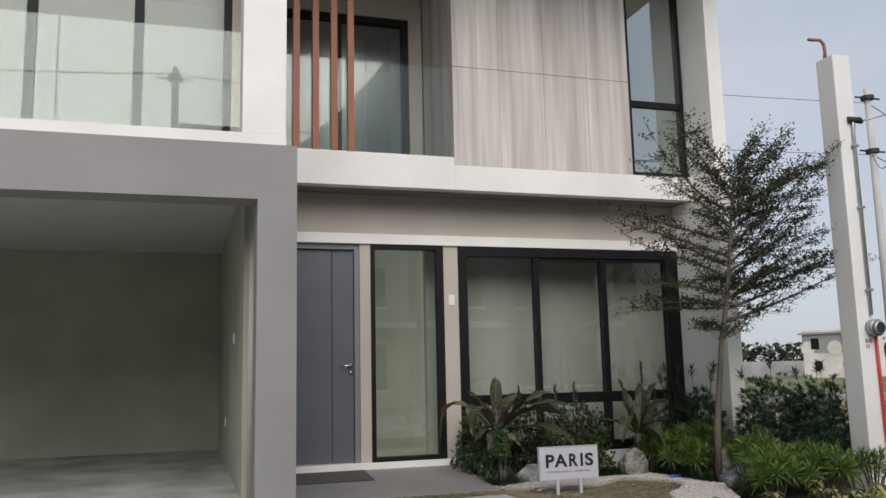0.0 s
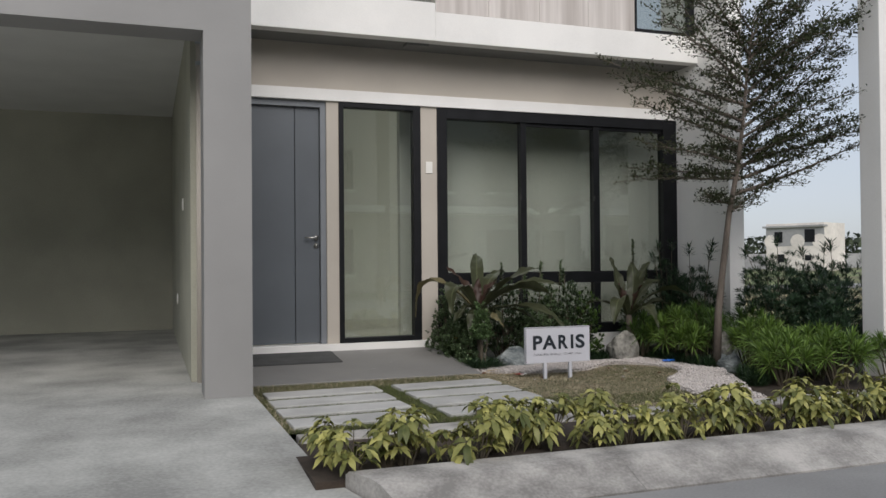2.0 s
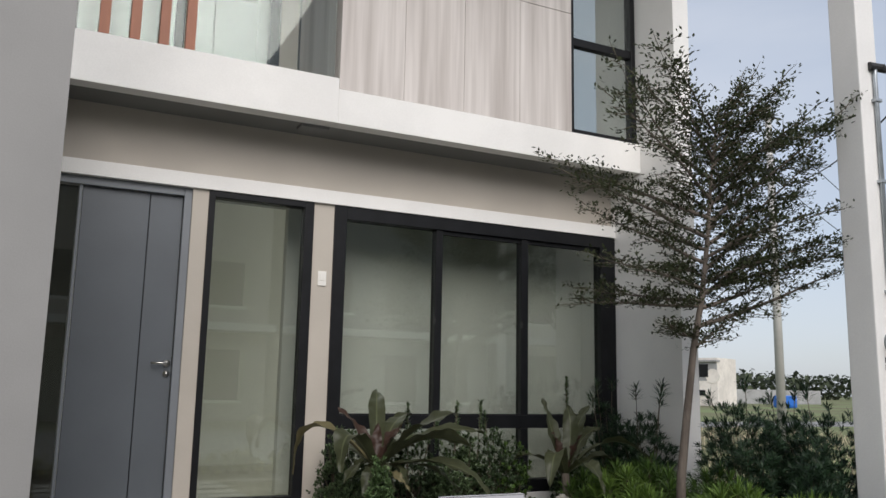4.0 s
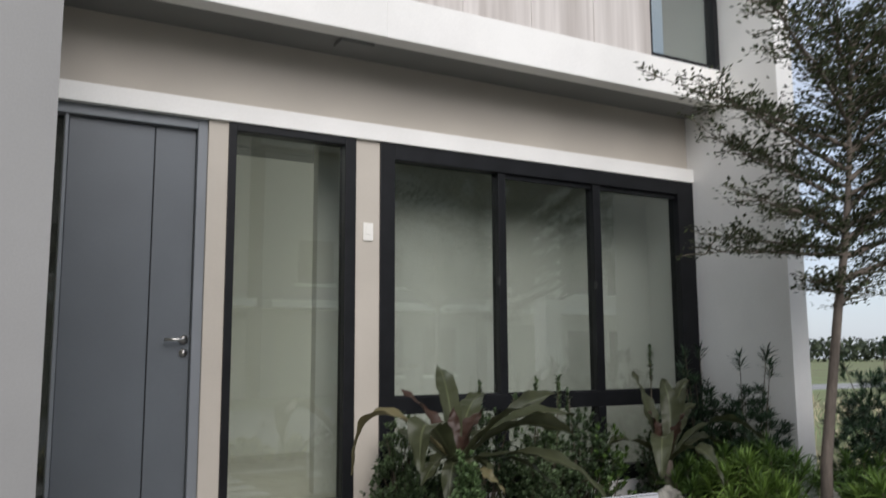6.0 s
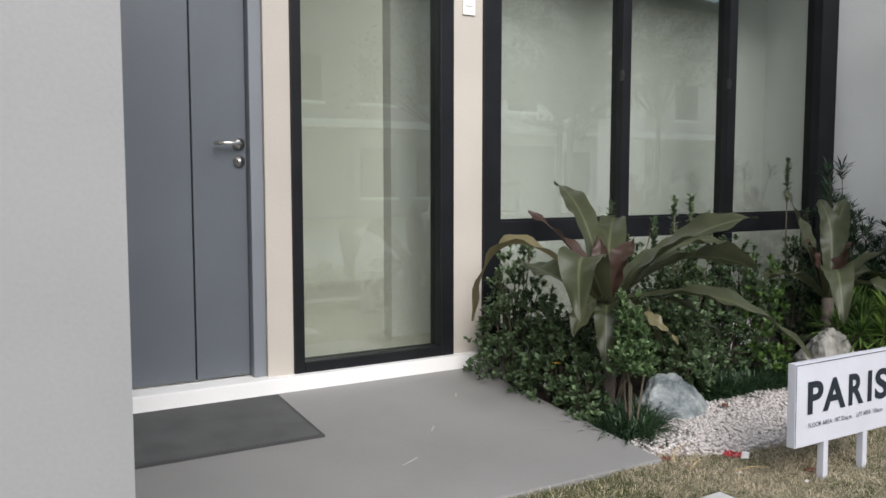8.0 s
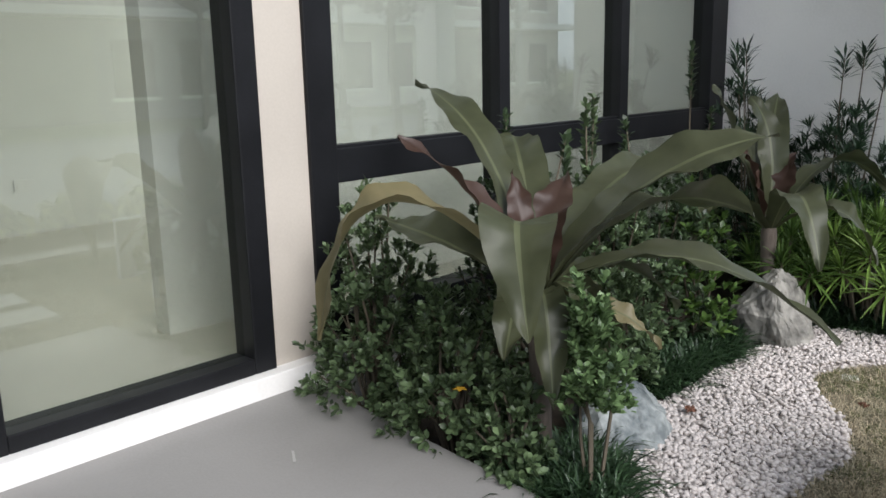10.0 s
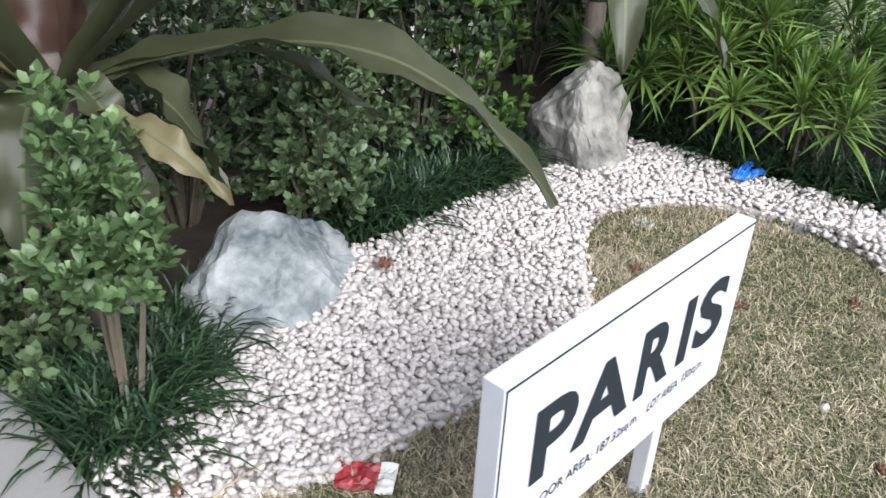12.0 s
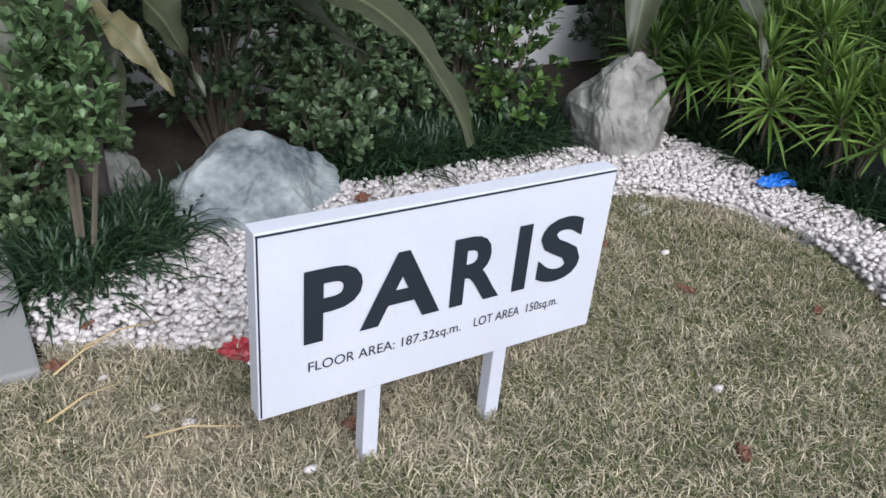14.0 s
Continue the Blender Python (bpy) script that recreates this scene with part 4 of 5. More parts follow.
G, R_, Y_ = M_BROM, M_BROMR, M_BROMY
strap_plant((4.16, 8.50, 0.0), 0.54, [
    ((-0.60, 0.10, 0.62), (-0.56, 0.27, -0.06), 0.16, Y_, 0, 0), ((0.05, 0.18, 0.48), (0.29, 0.76, 0.57), 0.125, G, 12, 0), ((-0.06, 0.12, 0.28), (-0.21, 0.33, 0.43), 0.10, R_, 0, 0),
    ((0.16, 0.18, 0.38), (0.48, 0.48, 0.38), 0.145, G, 0, 0.9), ((0.06, 0.02, 0.20), (0.22, 0.06, 0.31), 0.11, R_, -8, 0), ((0.0, 0.06, 0.18), (0.06, 0.14, 0.32), 0.075, R_, 5, 0),
    ((0.24, -0.14, 0.36), (0.42, -0.48, 0.42), 0.19, G, 28, 0), ((0.34, -0.12, 0.34), (0.62, -0.34, 0.16), 0.23, G, -30, 0.2), ((0.45, 0.06, 0.36), (1.00, 0.15, 0.24), 0.15, G, 20, 0),
    ((0.72, -0.07, 0.14), (0.63, -0.61, -0.19), 0.115, G, 22, 0), ((-0.36, -0.16, 0.50), (-0.38, -0.26, 0.0), 0.17, G, 0, 0.3), ((0.05, -0.27, 0.0), (0.13, -0.31, -0.14), 0.05, Y_, 20, 0),
    ((0.40, 0.0, 0.10), (0.66, -0.09, -0.18), 0.08, G, 10, 0), ((-0.16, -0.06, 0.12), (-0.30, -0.12, -0.10), 0.11, G, 0, 0.3), ((-0.12, 0.30, 0.16), (-0.10, 0.56, 0.16), 0.19, G, 0, 0.3),
    ((0.18, 0.30, 0.22), (0.55, 0.46, 0.10), 0.14, G, 15, 0), ((0.03, -0.14, 0.10), (0.05, -0.20, -0.28), 0.065, G, 0, 0), ((0.16, -0.06, 0.08), (0.24, -0.12, -0.22), 0.11, G, 10, 0), ((-0.10, -0.10, 0.08), (-0.16, -0.17, -0.26), 0.10, G, 0, 0)],
    "large plant with arching olive-green and maroon strap leaves")
strap_plant((5.90, 8.56, 0.0), 0.44, [
    ((-0.06, 0.14, 0.42), (-0.06, 0.26, 0.62), 0.12, G, 10, 0), ((0.14, 0.08, 0.42), (0.36, 0.14, 0.56), 0.13, G, 0, 0.6), ((0.10, 0.0, 0.42), (0.14, 0.18, 0.56), 0.12, G, 0, 0.5),
    ((-0.26, -0.22, 0.42), (-0.40, -0.36, -0.06), 0.14, G, 0, 0.4), ((0.40, -0.10, 0.48), (0.70, -0.28, 0.10), 0.14, G, -15, 0), ((0.50, 0.0, 0.30), (0.62, 0.05, -0.06), 0.12, G, 10, 0),
    ((-0.40, 0.06, 0.30), (-0.52, 0.10, 0.02), 0.12, G, 10, 0), ((0.05, -0.02, 0.22), (0.14, -0.04, 0.32), 0.10, R_, 0, 0), ((-0.03, 0.05, 0.22), (-0.06, 0.10, 0.34), 0.09, R_, 0, 0),
    ((0.05, -0.30, 0.26), (0.08, -0.42, -0.12), 0.12, G, 0, 0), ((0.30, 0.20, 0.36), (0.60, 0.30, 0.36), 0.13, G, 12, 0)],
    "second broad-leaved plant with dark arching strap leaves by the window")


def shrub(name, loc, size, clumps, leaf, material, label, seed, wide=0.5, per=11, spikes=(), kind="round", lowest=0.12, stems=14):
    """A bush: stems to clumps of leaves set through an uneven dome."""
    r = random.Random(seed)
    pl = empty(name, label, "shrub", at=loc)
    bm, g = bmesh.new(), Geo()
    tops = []
    for i in range(clumps):
        while True:
            q = Vector((r.uniform(-1, 1), r.uniform(-1, 1), r.uniform(lowest, 1)))
            d = q.length
            if 0.45 < d < 1.0 + 0.22 * noise.noise(q * 2.4 + Vector((seed, 0, 0))) :
                break
        tops.append(Vector((q.x * size[0], q.y * size[1], q.z * size[2])))
    tops += [Vector(s) for s in spikes]
    for i, t in enumerate(tops):
        spike = i >= clumps
        if i % stems == 0 or spike:
            mid = Vector((t.x * 0.45, t.y * 0.45, t.z * 0.55)) + Vector((r.uniform(-0.03, 0.03), r.uniform(-0.03, 0.03), 0))
            add_tube(bm, [(t.x * 0.08, t.y * 0.08, -0.09), mid, t], [0.007, 0.005, 0.0025], 5, False)
        out = Vector((t.x, t.y, t.z * 0.6 + 0.08)).normalized()
        layers = (10 if kind == "round" else 4) if spike else 1
        for k in range(layers):
            c = t - Vector((0.0, 0.0, 0.028 * k)) if spike else t
            for j in range(per if not spike else 9):
                a = j * 2.4 + r.uniform(-0.3, 0.3)
                u = out.orthogonal().normalized()
                w = out.cross(u)
                tilt = r.uniform(0.15, 1.15) if kind == "round" else r.uniform(0.35, 1.3)
                d = out * math.cos(tilt) + (u * math.cos(a) + w * math.sin(a)) * math.sin(tilt)
                ln = leaf * r.uniform(0.7, 1.2) * (1.35 if spike else 1.0)
                st = c - out * r.uniform(0, 0.03) + d * 0.006
                g.blade(st, d, out, ln, ln * wide, 0.12, 3 if kind == "round" else 2, 0.25, 0.66 if kind == "round" else 0.4, 0.5 if kind == "round" else 0.8)
    part("stem", bm, M_TWIG, pl)
    link("foliage", g.mesh("foliage"), material, pl, "", True)
    return pl


BX = "rounded shrub with small glossy green leaves below the window"
shrub("glossy_shrub", (4.10, 9.12, 0.0), (0.27, 0.20, 0.80), 480, 0.030, M_BOX, BX, 1, 0.5, 12, ())
shrub("glossy_shrub", (4.09, 8.76, 0.0), (0.23, 0.24, 0.52), 380, 0.030, M_BOX, "dense low shrub with rounded leaves spilling over the porch edge", 2, 0.55, 12)
shrub("glossy_shrub", (4.10, 8.27, 0.0), (0.13, 0.11, 0.64), 150, 0.030, M_BOXL, "light green young shrub with rounded leaves on thin bare stems", 3, 0.55, 13, (), "round", 0.46, 38)
shrub("glossy_shrub", (4.05, 8.52, 0.0), (0.12, 0.14, 0.32), 120, 0.030, M_BOX, "low grey-green shrub beside the porch slab", 33, 0.55, 12)
shrub("glossy_shrub", (4.62, 8.94, 0.0), (0.30, 0.26, 0.84), 480, 0.030, M_BOXD, BX, 4, 0.5, 12, [(0.0, 0.05, 0.98), (0.22, -0.05, 0.90)])
shrub("glossy_shrub", (5.02, 8.86, 0.0), (0.30, 0.26, 0.78), 560, 0.030, M_BOX, BX, 5, 0.55, 12, [(0.05, 0.1, 1.0)])
shrub("glossy_shrub", (5.38, 8.82, 0.0), (0.27, 0.26, 0.80), 480, 0.030, M_BOXD, BX, 6, 0.5, 12, [(-0.05, 0.12, 0.92)])
shrub("glossy_shrub", (5.30, 9.14, 0.0), (0.25, 0.14, 0.72), 265, 0.030, M_BOX, BX, 7, 0.5, 12, [(0.1, 0.0, 1.02)])
shrub("glossy_shrub", (6.36, 9.14, 0.0), (0.22, 0.14, 0.74), 265, 0.030, M_BOXD, "dark shrub with one tall leafy shoot in front of the window", 8, 0.5, 12, [(0.0, 0.05, 1.24), (0.14, 0.0, 0.9)])
shrub("glossy_shrub", (4.84, 8.66, 0.0), (0.18, 0.15, 0.46), 240, 0.030, M_BOX, "small leafy shrub behind the blue-grey boulder", 9, 0.55, 12)
shrub("young_shrub", (5.46, 8.66, 0.0), (0.17, 0.14, 0.74), 90, 0.040, M_PALMD, "upright shrub with fresh yellow-green shoots", 10, 0.42, 11)
PD = "dark needle-leaved bush with feathery shoots beside the white wall"
shrub("needle_bush", (6.74, 9.02, 0.0), (0.32, 0.28, 1.04), 280, 0.075, M_PODO, PD, 11, 0.13, 20, [(0.1, 0.1, 1.22), (-0.12, 0.05, 1.20), (-0.25, -0.05, 1.08)], "needle")
shrub("needle_bush", (6.76, 8.55, 0.0), (0.32, 0.30, 1.02), 290, 0.075, M_PODO, PD, 12, 0.13, 20, [(-0.1, 0.0, 1.16), (0.2, 0, 1.2), (0.05, -0.15, 1.1)], "needle")
PE = "dense dark needle-leaved bush at the edge of the garden"
shrub("needle_bush", (7.06, 7.66, 0.0), (0.50, 0.42, 1.14), 520, 0.075, M_PODO, PE, 13, 0.13, 20, [(0.0, 0.0, 1.24), (-0.3, 0.1, 1.12)], "needle")
shrub("needle_bush", (7.46, 7.28, 0.0), (0.46, 0.42, 1.08), 440, 0.075, M_PODO, PE, 14, 0.13, 20, [(0.1, 0.2, 1.18)], "needle")
shrub("needle_bush", (7.72, 7.82, 0.0), (0.44, 0.40, 1.05), 330, 0.075, M_PODO, PE, 15, 0.13, 18, [(0.1, 0.0, 1.16), (-0.2, 0, 1.12)], "needle")
shrub("needle_bush", (6.98, 6.92, 0.0), (0.26, 0.24, 0.62), 176, 0.07, M_PODO, PE, 16, 0.13, 20, (), "needle")


def rosette_plant(loc, heads, spread, height, seed, material, label):
    """A clump of leaf rosettes on short canes."""
    r = random.Random(seed)
    pl = empty("rosette_plant", label, "plant", at=loc)
    g, bm = Geo(), bmesh.new()
    heads = int(heads * 1.35)
    for i in range(heads):
        a, q = i * 2.4 + r.uniform(-0.4, 0.4), math.sqrt((i + 0.3) / heads)
        t = Vector((math.cos(a) * q * spread, math.sin(a) * q * spread, height * (1 - 0.45 * q * q) * r.uniform(0.85, 1.1)))
        out = Vector((t.x * 0.9, t.y * 0.9, 0.35)).normalized()
        add_tube(bm, [(t.x * 0.25, t.y * 0.25, -0.08), t * 0.6, t], [0.008, 0.007, 0.006], 5, False)
        for j in range(50):
            b, tilt = j * 2.399, 0.15 + 1.5 * (j / 50) + r.uniform(-0.12, 0.12)
            u = out.orthogonal().normalized()
            w = out.cross(u)
            d = out * math.cos(tilt) + (u * math.cos(b) + w * math.sin(b)) * math.sin(tilt)
            ln = r.uniform(0.13, 0.21)
            g.blade(t - out * 0.05 * (j / 50), d, out, ln, ln * 0.066, 0.28, 3, 0.35, 0.35)
    part("cane", bm, M_TWIG, pl)
    link("foliage", g.mesh("foliage"), material, pl, "", False)
    return pl


RL = "bright yellow-green clump of narrow-leaved rosettes"
for i, (x, y, hd, sp, ht, mm) in enumerate(((6.20, 8.22, 11, 0.24, 0.44, M_PALM), (6.02, 8.52, 7, 0.17, 0.40, M_PALMD), (6.48, 8.08, 10, 0.24, 0.48, M_PALMD), (6.20, 7.92, 7, 0.15, 0.34, M_PALM), (6.52, 7.30, 12, 0.26, 0.40, M_PALM), (6.40, 6.92, 11, 0.24, 0.34, M_PALM), (6.72, 6.82, 12, 0.27, 0.38, M_PALM), (6.20, 6.62, 10, 0.22, 0.30, M_PALM), (6.68, 7.62, 11, 0.26, 0.46, M_PALMD), (6.62, 6.45, 11, 0.26, 0.34, M_PALM), (6.94, 6.22, 8, 0.20, 0.34, M_PALM), (6.62, 8.36, 9, 0.24, 0.50, M_PALMD), (6.40, 8.58, 8, 0.2, 0.46, M_PALMD))):
    rosette_plant((x, y, 0.0), hd, sp, ht, 60 + i, mm, RL if mm is M_PALM else "deep green clump of narrow-leaved rosettes round the tree")

# dark tufted grass along the gravel
mg = Geo()
for x, y, n in ((4.07, 8.28, 150), (4.15, 8.35, 150), (4.20, 8.33, 140), (4.06, 8.38, 140), (4.22, 8.43, 130), (4.12, 8.30, 130), (4.32, 8.44, 100), (4.06, 8.46, 120), (4.06, 8.22, 100), (4.92, 8.60, 150), (5.04, 8.56, 150), (5.18, 8.58, 150), (5.32, 8.58, 150), (5.46, 8.58, 150), (5.60, 8.62, 130), (5.10, 8.68, 120), (5.40, 8.70, 120), (6.02, 8.62, 110), (6.14, 8.40, 120), (6.14, 8.26, 110), (6.14, 8.12, 120), (6.18, 7.96, 110), (6.20, 7.80, 110), (6.22, 7.64, 100), (6.10, 6.98, 100), (5.98, 6.70, 100)):
    for _ in range(int(n * 2.6)):
        a, e, ln = rnd(0, math.tau), rnd(0.7, 1.45), rnd(0.19, 0.33)
        b = Vector((x + rnd(-0.07, 0.07), y + rnd(-0.06, 0.06), -0.048))
        d = Vector((math.cos(a) * math.cos(e), math.sin(a) * math.cos(e), math.sin(e)))
        mg.blade(b, d, (0, 0, 1), ln, 0.0085, 0.5, 4, 0.3, 0.3)
tagged(link("tufted_grass", mg.mesh("tufted_grass"), M_MONDO), "dark green tufted grass clumps edging the gravel", "grass", "", "stuff")

# street-side hedge


def hedge_plant(seed):
    r = random.Random(seed)
    pl = empty("hedge_plant", "low variegated hedge plant with drooping yellow-green leaflets", "shrub", "street hedge plants")
    bm, g = bmesh.new(), Geo()
    for i in range(r.randint(16, 21)):
        a, q = r.uniform(0, math.tau), math.sqrt(r.uniform(0, 1))
        t = Vector((math.cos(a) * q * 0.15, math.sin(a) * q * 0.16, r.uniform(0.10, 0.36) * (1.1 - 0.35 * q)))
        add_tube(bm, [(t.x * 0.2, t.y * 0.2, -0.03), (t.x * 0.6, t.y * 0.6, t.z * 0.6), t], [0.006, 0.004, 0.002], 5, False)
        out = Vector((t.x * 2.2, t.y * 2.2, 0.5)).normalized()
        u = out.orthogonal().normalized()
        w = out.cross(u)
        k = r.randint(6, 9)
        for j in range(k):
            b = j * math.tau / k + r.uniform(-0.2, 0.2)
            tl = r.uniform(0.6, 1.6)
            d = out * math.cos(tl) + (u * math.cos(b) + w * math.sin(b)) * math.sin(tl)
            ln = r.uniform(0.06, 0.105)
            g.blade(t + d * 0.010, d, out, ln, ln * 0.50, 0.75, 3, 0.22, 0.55, 0.65)
    part("stem", bm, M_TWIG, pl)
    link("foliage", g.mesh("foliage"), M_HEDGE, pl, "", True)
    return pl


kinds = [hedge_plant(200 + i) for i in range(5)]
for i in range(42):
    x, y = 1.95 + i * 0.133 + rnd(-0.05, 0.05), 5.12 + rnd(-0.15, 0.15)
    sc = rnd(0.62, 0.9)
    m = Matrix.Translation((x, y, -0.02)) @ Matrix.Rotation(rnd(0, math.tau), 4, "Z")
    ob = kinds[i] if i < 5 else copy_thing(kinds[i % 5], m)
    if i < 5:
        ob.matrix_basis = m
    ob.scale = (sc, sc, sc * rnd(0.9, 1.15))

# ---------------------------------------------------------------- the tree


def garden_tree(loc, seed):
    r = random.Random(seed)
    tr = empty("garden_tree", "slender young tree with layered branches and tiny dark leaves", "tree", at=loc)
    bm, tw, g = bmesh.new(), bmesh.new(), Geo()
    trunk = [Vector(p) for p in ((0, 0, -0.12), (0.005, -0.03, 0.5), (0.02, -0.09, 0.95), (0.05, -0.15, 1.45), (0.13, -0.17, 1.85), (0.19, -0.19, 2.3), (0.24, -0.20, 2.8), (0.30, -0.20, 3.15), (0.36, -0.20, 3.45))]
    add_tube(bm, trunk, [0.042, 0.036, 0.031, 0.027, 0.023, 0.018, 0.013, 0.009, 0.004], 10)

    def at_height(z):
        for a, b in zip(trunk, trunk[1:]):
            if a.z <= z <= b.z:
                return a.lerp(b, (z - a.z) / (b.z - a.z))
        return trunk[-1]

    def twig(start, d, ln, leafy):
        end = start + d * ln
        add_tube(tw, [start, start + d * ln * 0.5 + Vector((0, 0, r.uniform(-0.01, 0.02))), end], [0.004, 0.003, 0.0015], 4, False)
        n = int(ln / 0.0105)
        for i in range(n):
            q = start + d * ln * (i + 0.6) / n
            a = r.uniform(0, math.tau)
            for _ in range(leafy):
                dd = (d * 0.45 + Vector((r.uniform(-1, 1), r.uniform(-1, 1), r.uniform(-0.25, 0.85)))).normalized()
                l = r.uniform(0.026, 0.046)
                g.quad(q + Vector((r.gauss(0, .03), r.gauss(0, .03), r.gauss(0, .017))), dd, (0.2, 0.1, 1), l, l * 0.5)

    def limb(z, az, length, rise, leafy):
        p = at_height(z)
        a = radians(az)
        pts, steps = [p.copy()], 9
        d = Vector((math.cos(a), math.sin(a), rise))
        for i in range(steps):
            d = (d + Vector((r.uniform(-0.10, 0.10), r.uniform(-0.10, 0.10), r.uniform(-0.08, 0.08)))).normalized()
            pts.append(pts[-1] + d * length / steps)
        rad = 0.006 + 0.009 * length
        add_tube(bm, pts, [max(0.002, rad * (1 - i / (steps + 1)) ** 1.1) for i in range(steps + 1)], 6, False)
        for i in range(1, steps + 1):
            t = i / steps
            for side in (-1, 1):
                for _ in range(2 if i < steps else 1):
                    b = a + side * r.uniform(0.2, 1.6)
                    dd = Vector((math.cos(b), math.sin(b), r.uniform(-0.15, 0.55))).normalized()
                    ln = r.uniform(0.16, 0.34) * (1.1 - 0.45 * t) * (0.6 + 0.35 * length)
                    twig(pts[i].lerp(pts[i - 1], r.uniform(0, 1)), dd, ln, leafy)
        twig(pts[-1], d, 0.18, leafy)

    for z, az, ln, rise, full in ((1.46, -6, 0.62, 0.95, 2), (1.55, 185, 0.40, 0.10, 2), (1.64, -8, 1.75, 0.25, 3), (1.78, -4, 1.55, 0.28, 3), (1.90, -12, 1.55, 0.42, 4), (1.80, 176, 1.04, -0.02, 3), (1.84, 165, 0.97, 0.08, 3), (1.88, 8, 1.50, 0.50, 4),
                                  (1.94, 188, 1.12, 0.12, 3), (1.98, -35, 1.15, 0.55, 4), (2.02, 60, 0.90, 0.30, 3), (2.08, 2, 1.50, 0.62, 4), (2.14, 172, 1.08, 0.22, 3), (2.18, -50, 0.95, 0.50, 3), (2.24, 115, 0.94, 0.35, 3), (2.28, -8, 1.42, 0.72, 4), (2.34, 182, 1.41, 0.30, 3),
                                  (2.40, 25, 1.47, 0.68, 4), (2.46, -28, 1.36, 0.77, 4), (2.50, 160, 1.31, 0.40, 3), (2.56, 75, 1.00, 0.54, 3), (2.60, 5, 1.32, 0.85, 4), (2.66, 195, 1.35, 0.45, 3), (2.72, -70, 0.89, 0.63, 3), (2.76, -12, 1.16, 0.99, 4), (2.82, 170, 1.24, 0.55, 3),
                                  (2.86, 40, 0.94, 0.81, 3), (2.92, 5, 1.00, 1.08, 4), (2.98, 200, 1.03, 0.75, 3), (3.04, -35, 0.77, 1.08, 3), (3.08, 150, 0.83, 0.90, 3), (3.14, 12, 0.71, 1.26, 3), (3.20, 185, 0.72, 1.10, 3), (3.28, -20, 0.50, 1.44, 3)):
        leafy = max(1, full - 2)
        limb(z, az, ln, rise, leafy)
    part("trunk", bm, M_BARK, tr, "", True)
    part("twig", tw, M_TWIG, tr)
    link("crown", g.mesh("crown"), M_TREELEAF, tr, "sparse layers of tiny dark leaves")
    return tr


garden_tree((6.26, 7.60, 0.0), 77)

# ---------------------------------------------------------------- litter on the gravel and lawn
def wrapper(name, loc, w, l, rot, material, label, second=None):
    bm = bmesh.new()
    bmesh.ops.create_grid(bm, x_segments=10, y_segments=8, size=0.5)
    for v in bm.verts:
        h = noise.noise(v.co * 5 + Vector((loc[0], loc[1], 0))) * 0.012 + noise.noise(v.co * 13) * 0.005
        v.co = Vector((v.co.x * l, v.co.y * w, h + 0.012))
    bmesh.ops.solidify(bm, geom=bm.faces[:], thickness=0.003)
    ob = part(name, bm, material)
    if second:
        ob.data.materials.append(second)
        for f in ob.data.polygons:
            if f.center.x < -0.25 * l:
                f.material_index = 1
    ob.location, ob.rotation_euler = loc, (0, 0, rot)
    if name == "paper_scrap":
        ob.data.transform(Matrix.Diagonal((1, 1, 0.35, 1)))
    return tagged(ob, label, "litter")


wrapper("red_packet", (4.318, 7.887, -0.020), 0.066, 0.10, 2.2, M_REDPACK, "crumpled dark red and white snack packet on the gravel", M_SWITCH)
for x, y in ((4.10, 7.90), (4.13, 7.89)):
    wrapper("paper_scrap", (x, y, -0.020), 0.013, 0.016, x * 9, M_SWITCH, "tiny torn white paper bit lying on the dry lawn")
wrapper("blue_wrapper", (5.985, 7.985, 0.014), 0.035, 0.12, -0.25, M_BLUE, "bright blue plastic wrapper lying on pebbles")
wrapper("blue_wrapper", (6.015, 8.015, 0.016), 0.03, 0.11, 0.1, M_BLUE, "bright blue plastic wrapper lying on pebbles")
wrapper("paper_scrap", (5.531, 8.073, -0.022), 0.06, 0.065, 0.3, M_SWITCH, "small white paper scrap at the lawn edge")
wrapper("dry_leaf", (4.789, 8.342, 0.014), 0.03, 0.045, 0.7, M_DRY, "curled reddish dry leaf on the white pebbles")
wrapper("dry_leaf", (5.783, 8.33, 0.014), 0.035, 0.05, 0.2, M_DRY, "curled reddish dry leaf beside the pale boulder")
for x, y, a in ((4.42, 7.62, 0.3), (5.28, 7.95, 1.0), (5.32, 7.70, 2.0), (5.55, 7.5, 0.4), (4.06, 8.06, 1.1), (3.99, 7.96, 2.2), (5.0, 7.25, 0.9)):
    wrapper("dry_leaf", (x, y, -0.022 if x > 4.2 else 0.0), rnd(0.015, 0.03), rnd(0.03, 0.05), a, M_DRY, "small brown dry leaf lying on the lawn")
for x, y, a in ((3.98, 7.92, 0.5), (4.04, 7.98, 0.15), (3.95, 7.80, 0.35), (4.08, 7.70, -0.3)):
    s = tube("straw", [(0, 0, 0), (0.07, 0.004, 0.012), (0.15, 0, 0.004)], [0.0025, 0.002, 0.001], M_STRAW, None, "", 5)
    s.location, s.rotation_euler = (x, y, 0.02), (0, 0, a)
    tagged(s, "dry straw stalk lying beside the porch slab", "straw", "dry stalks")
for x, y, z in ((3.97, 8.63, 0.27),):
    f = Geo()
    for k in range(5):
        a = k * math.tau / 5
        f.blade((0, 0, 0), (math.cos(a), math.sin(a), 0.25), (0, 0, 1), 0.022, 0.014, 0.2, 2, 0.2, 0.6)
    s = link("yellow_leaf", f.mesh("yellow_leaf"), M_YELLOW)
    s.location = (x, y, z)
    tagged(s, "small yellowed leaf cluster on the light green shrub", "leaf")

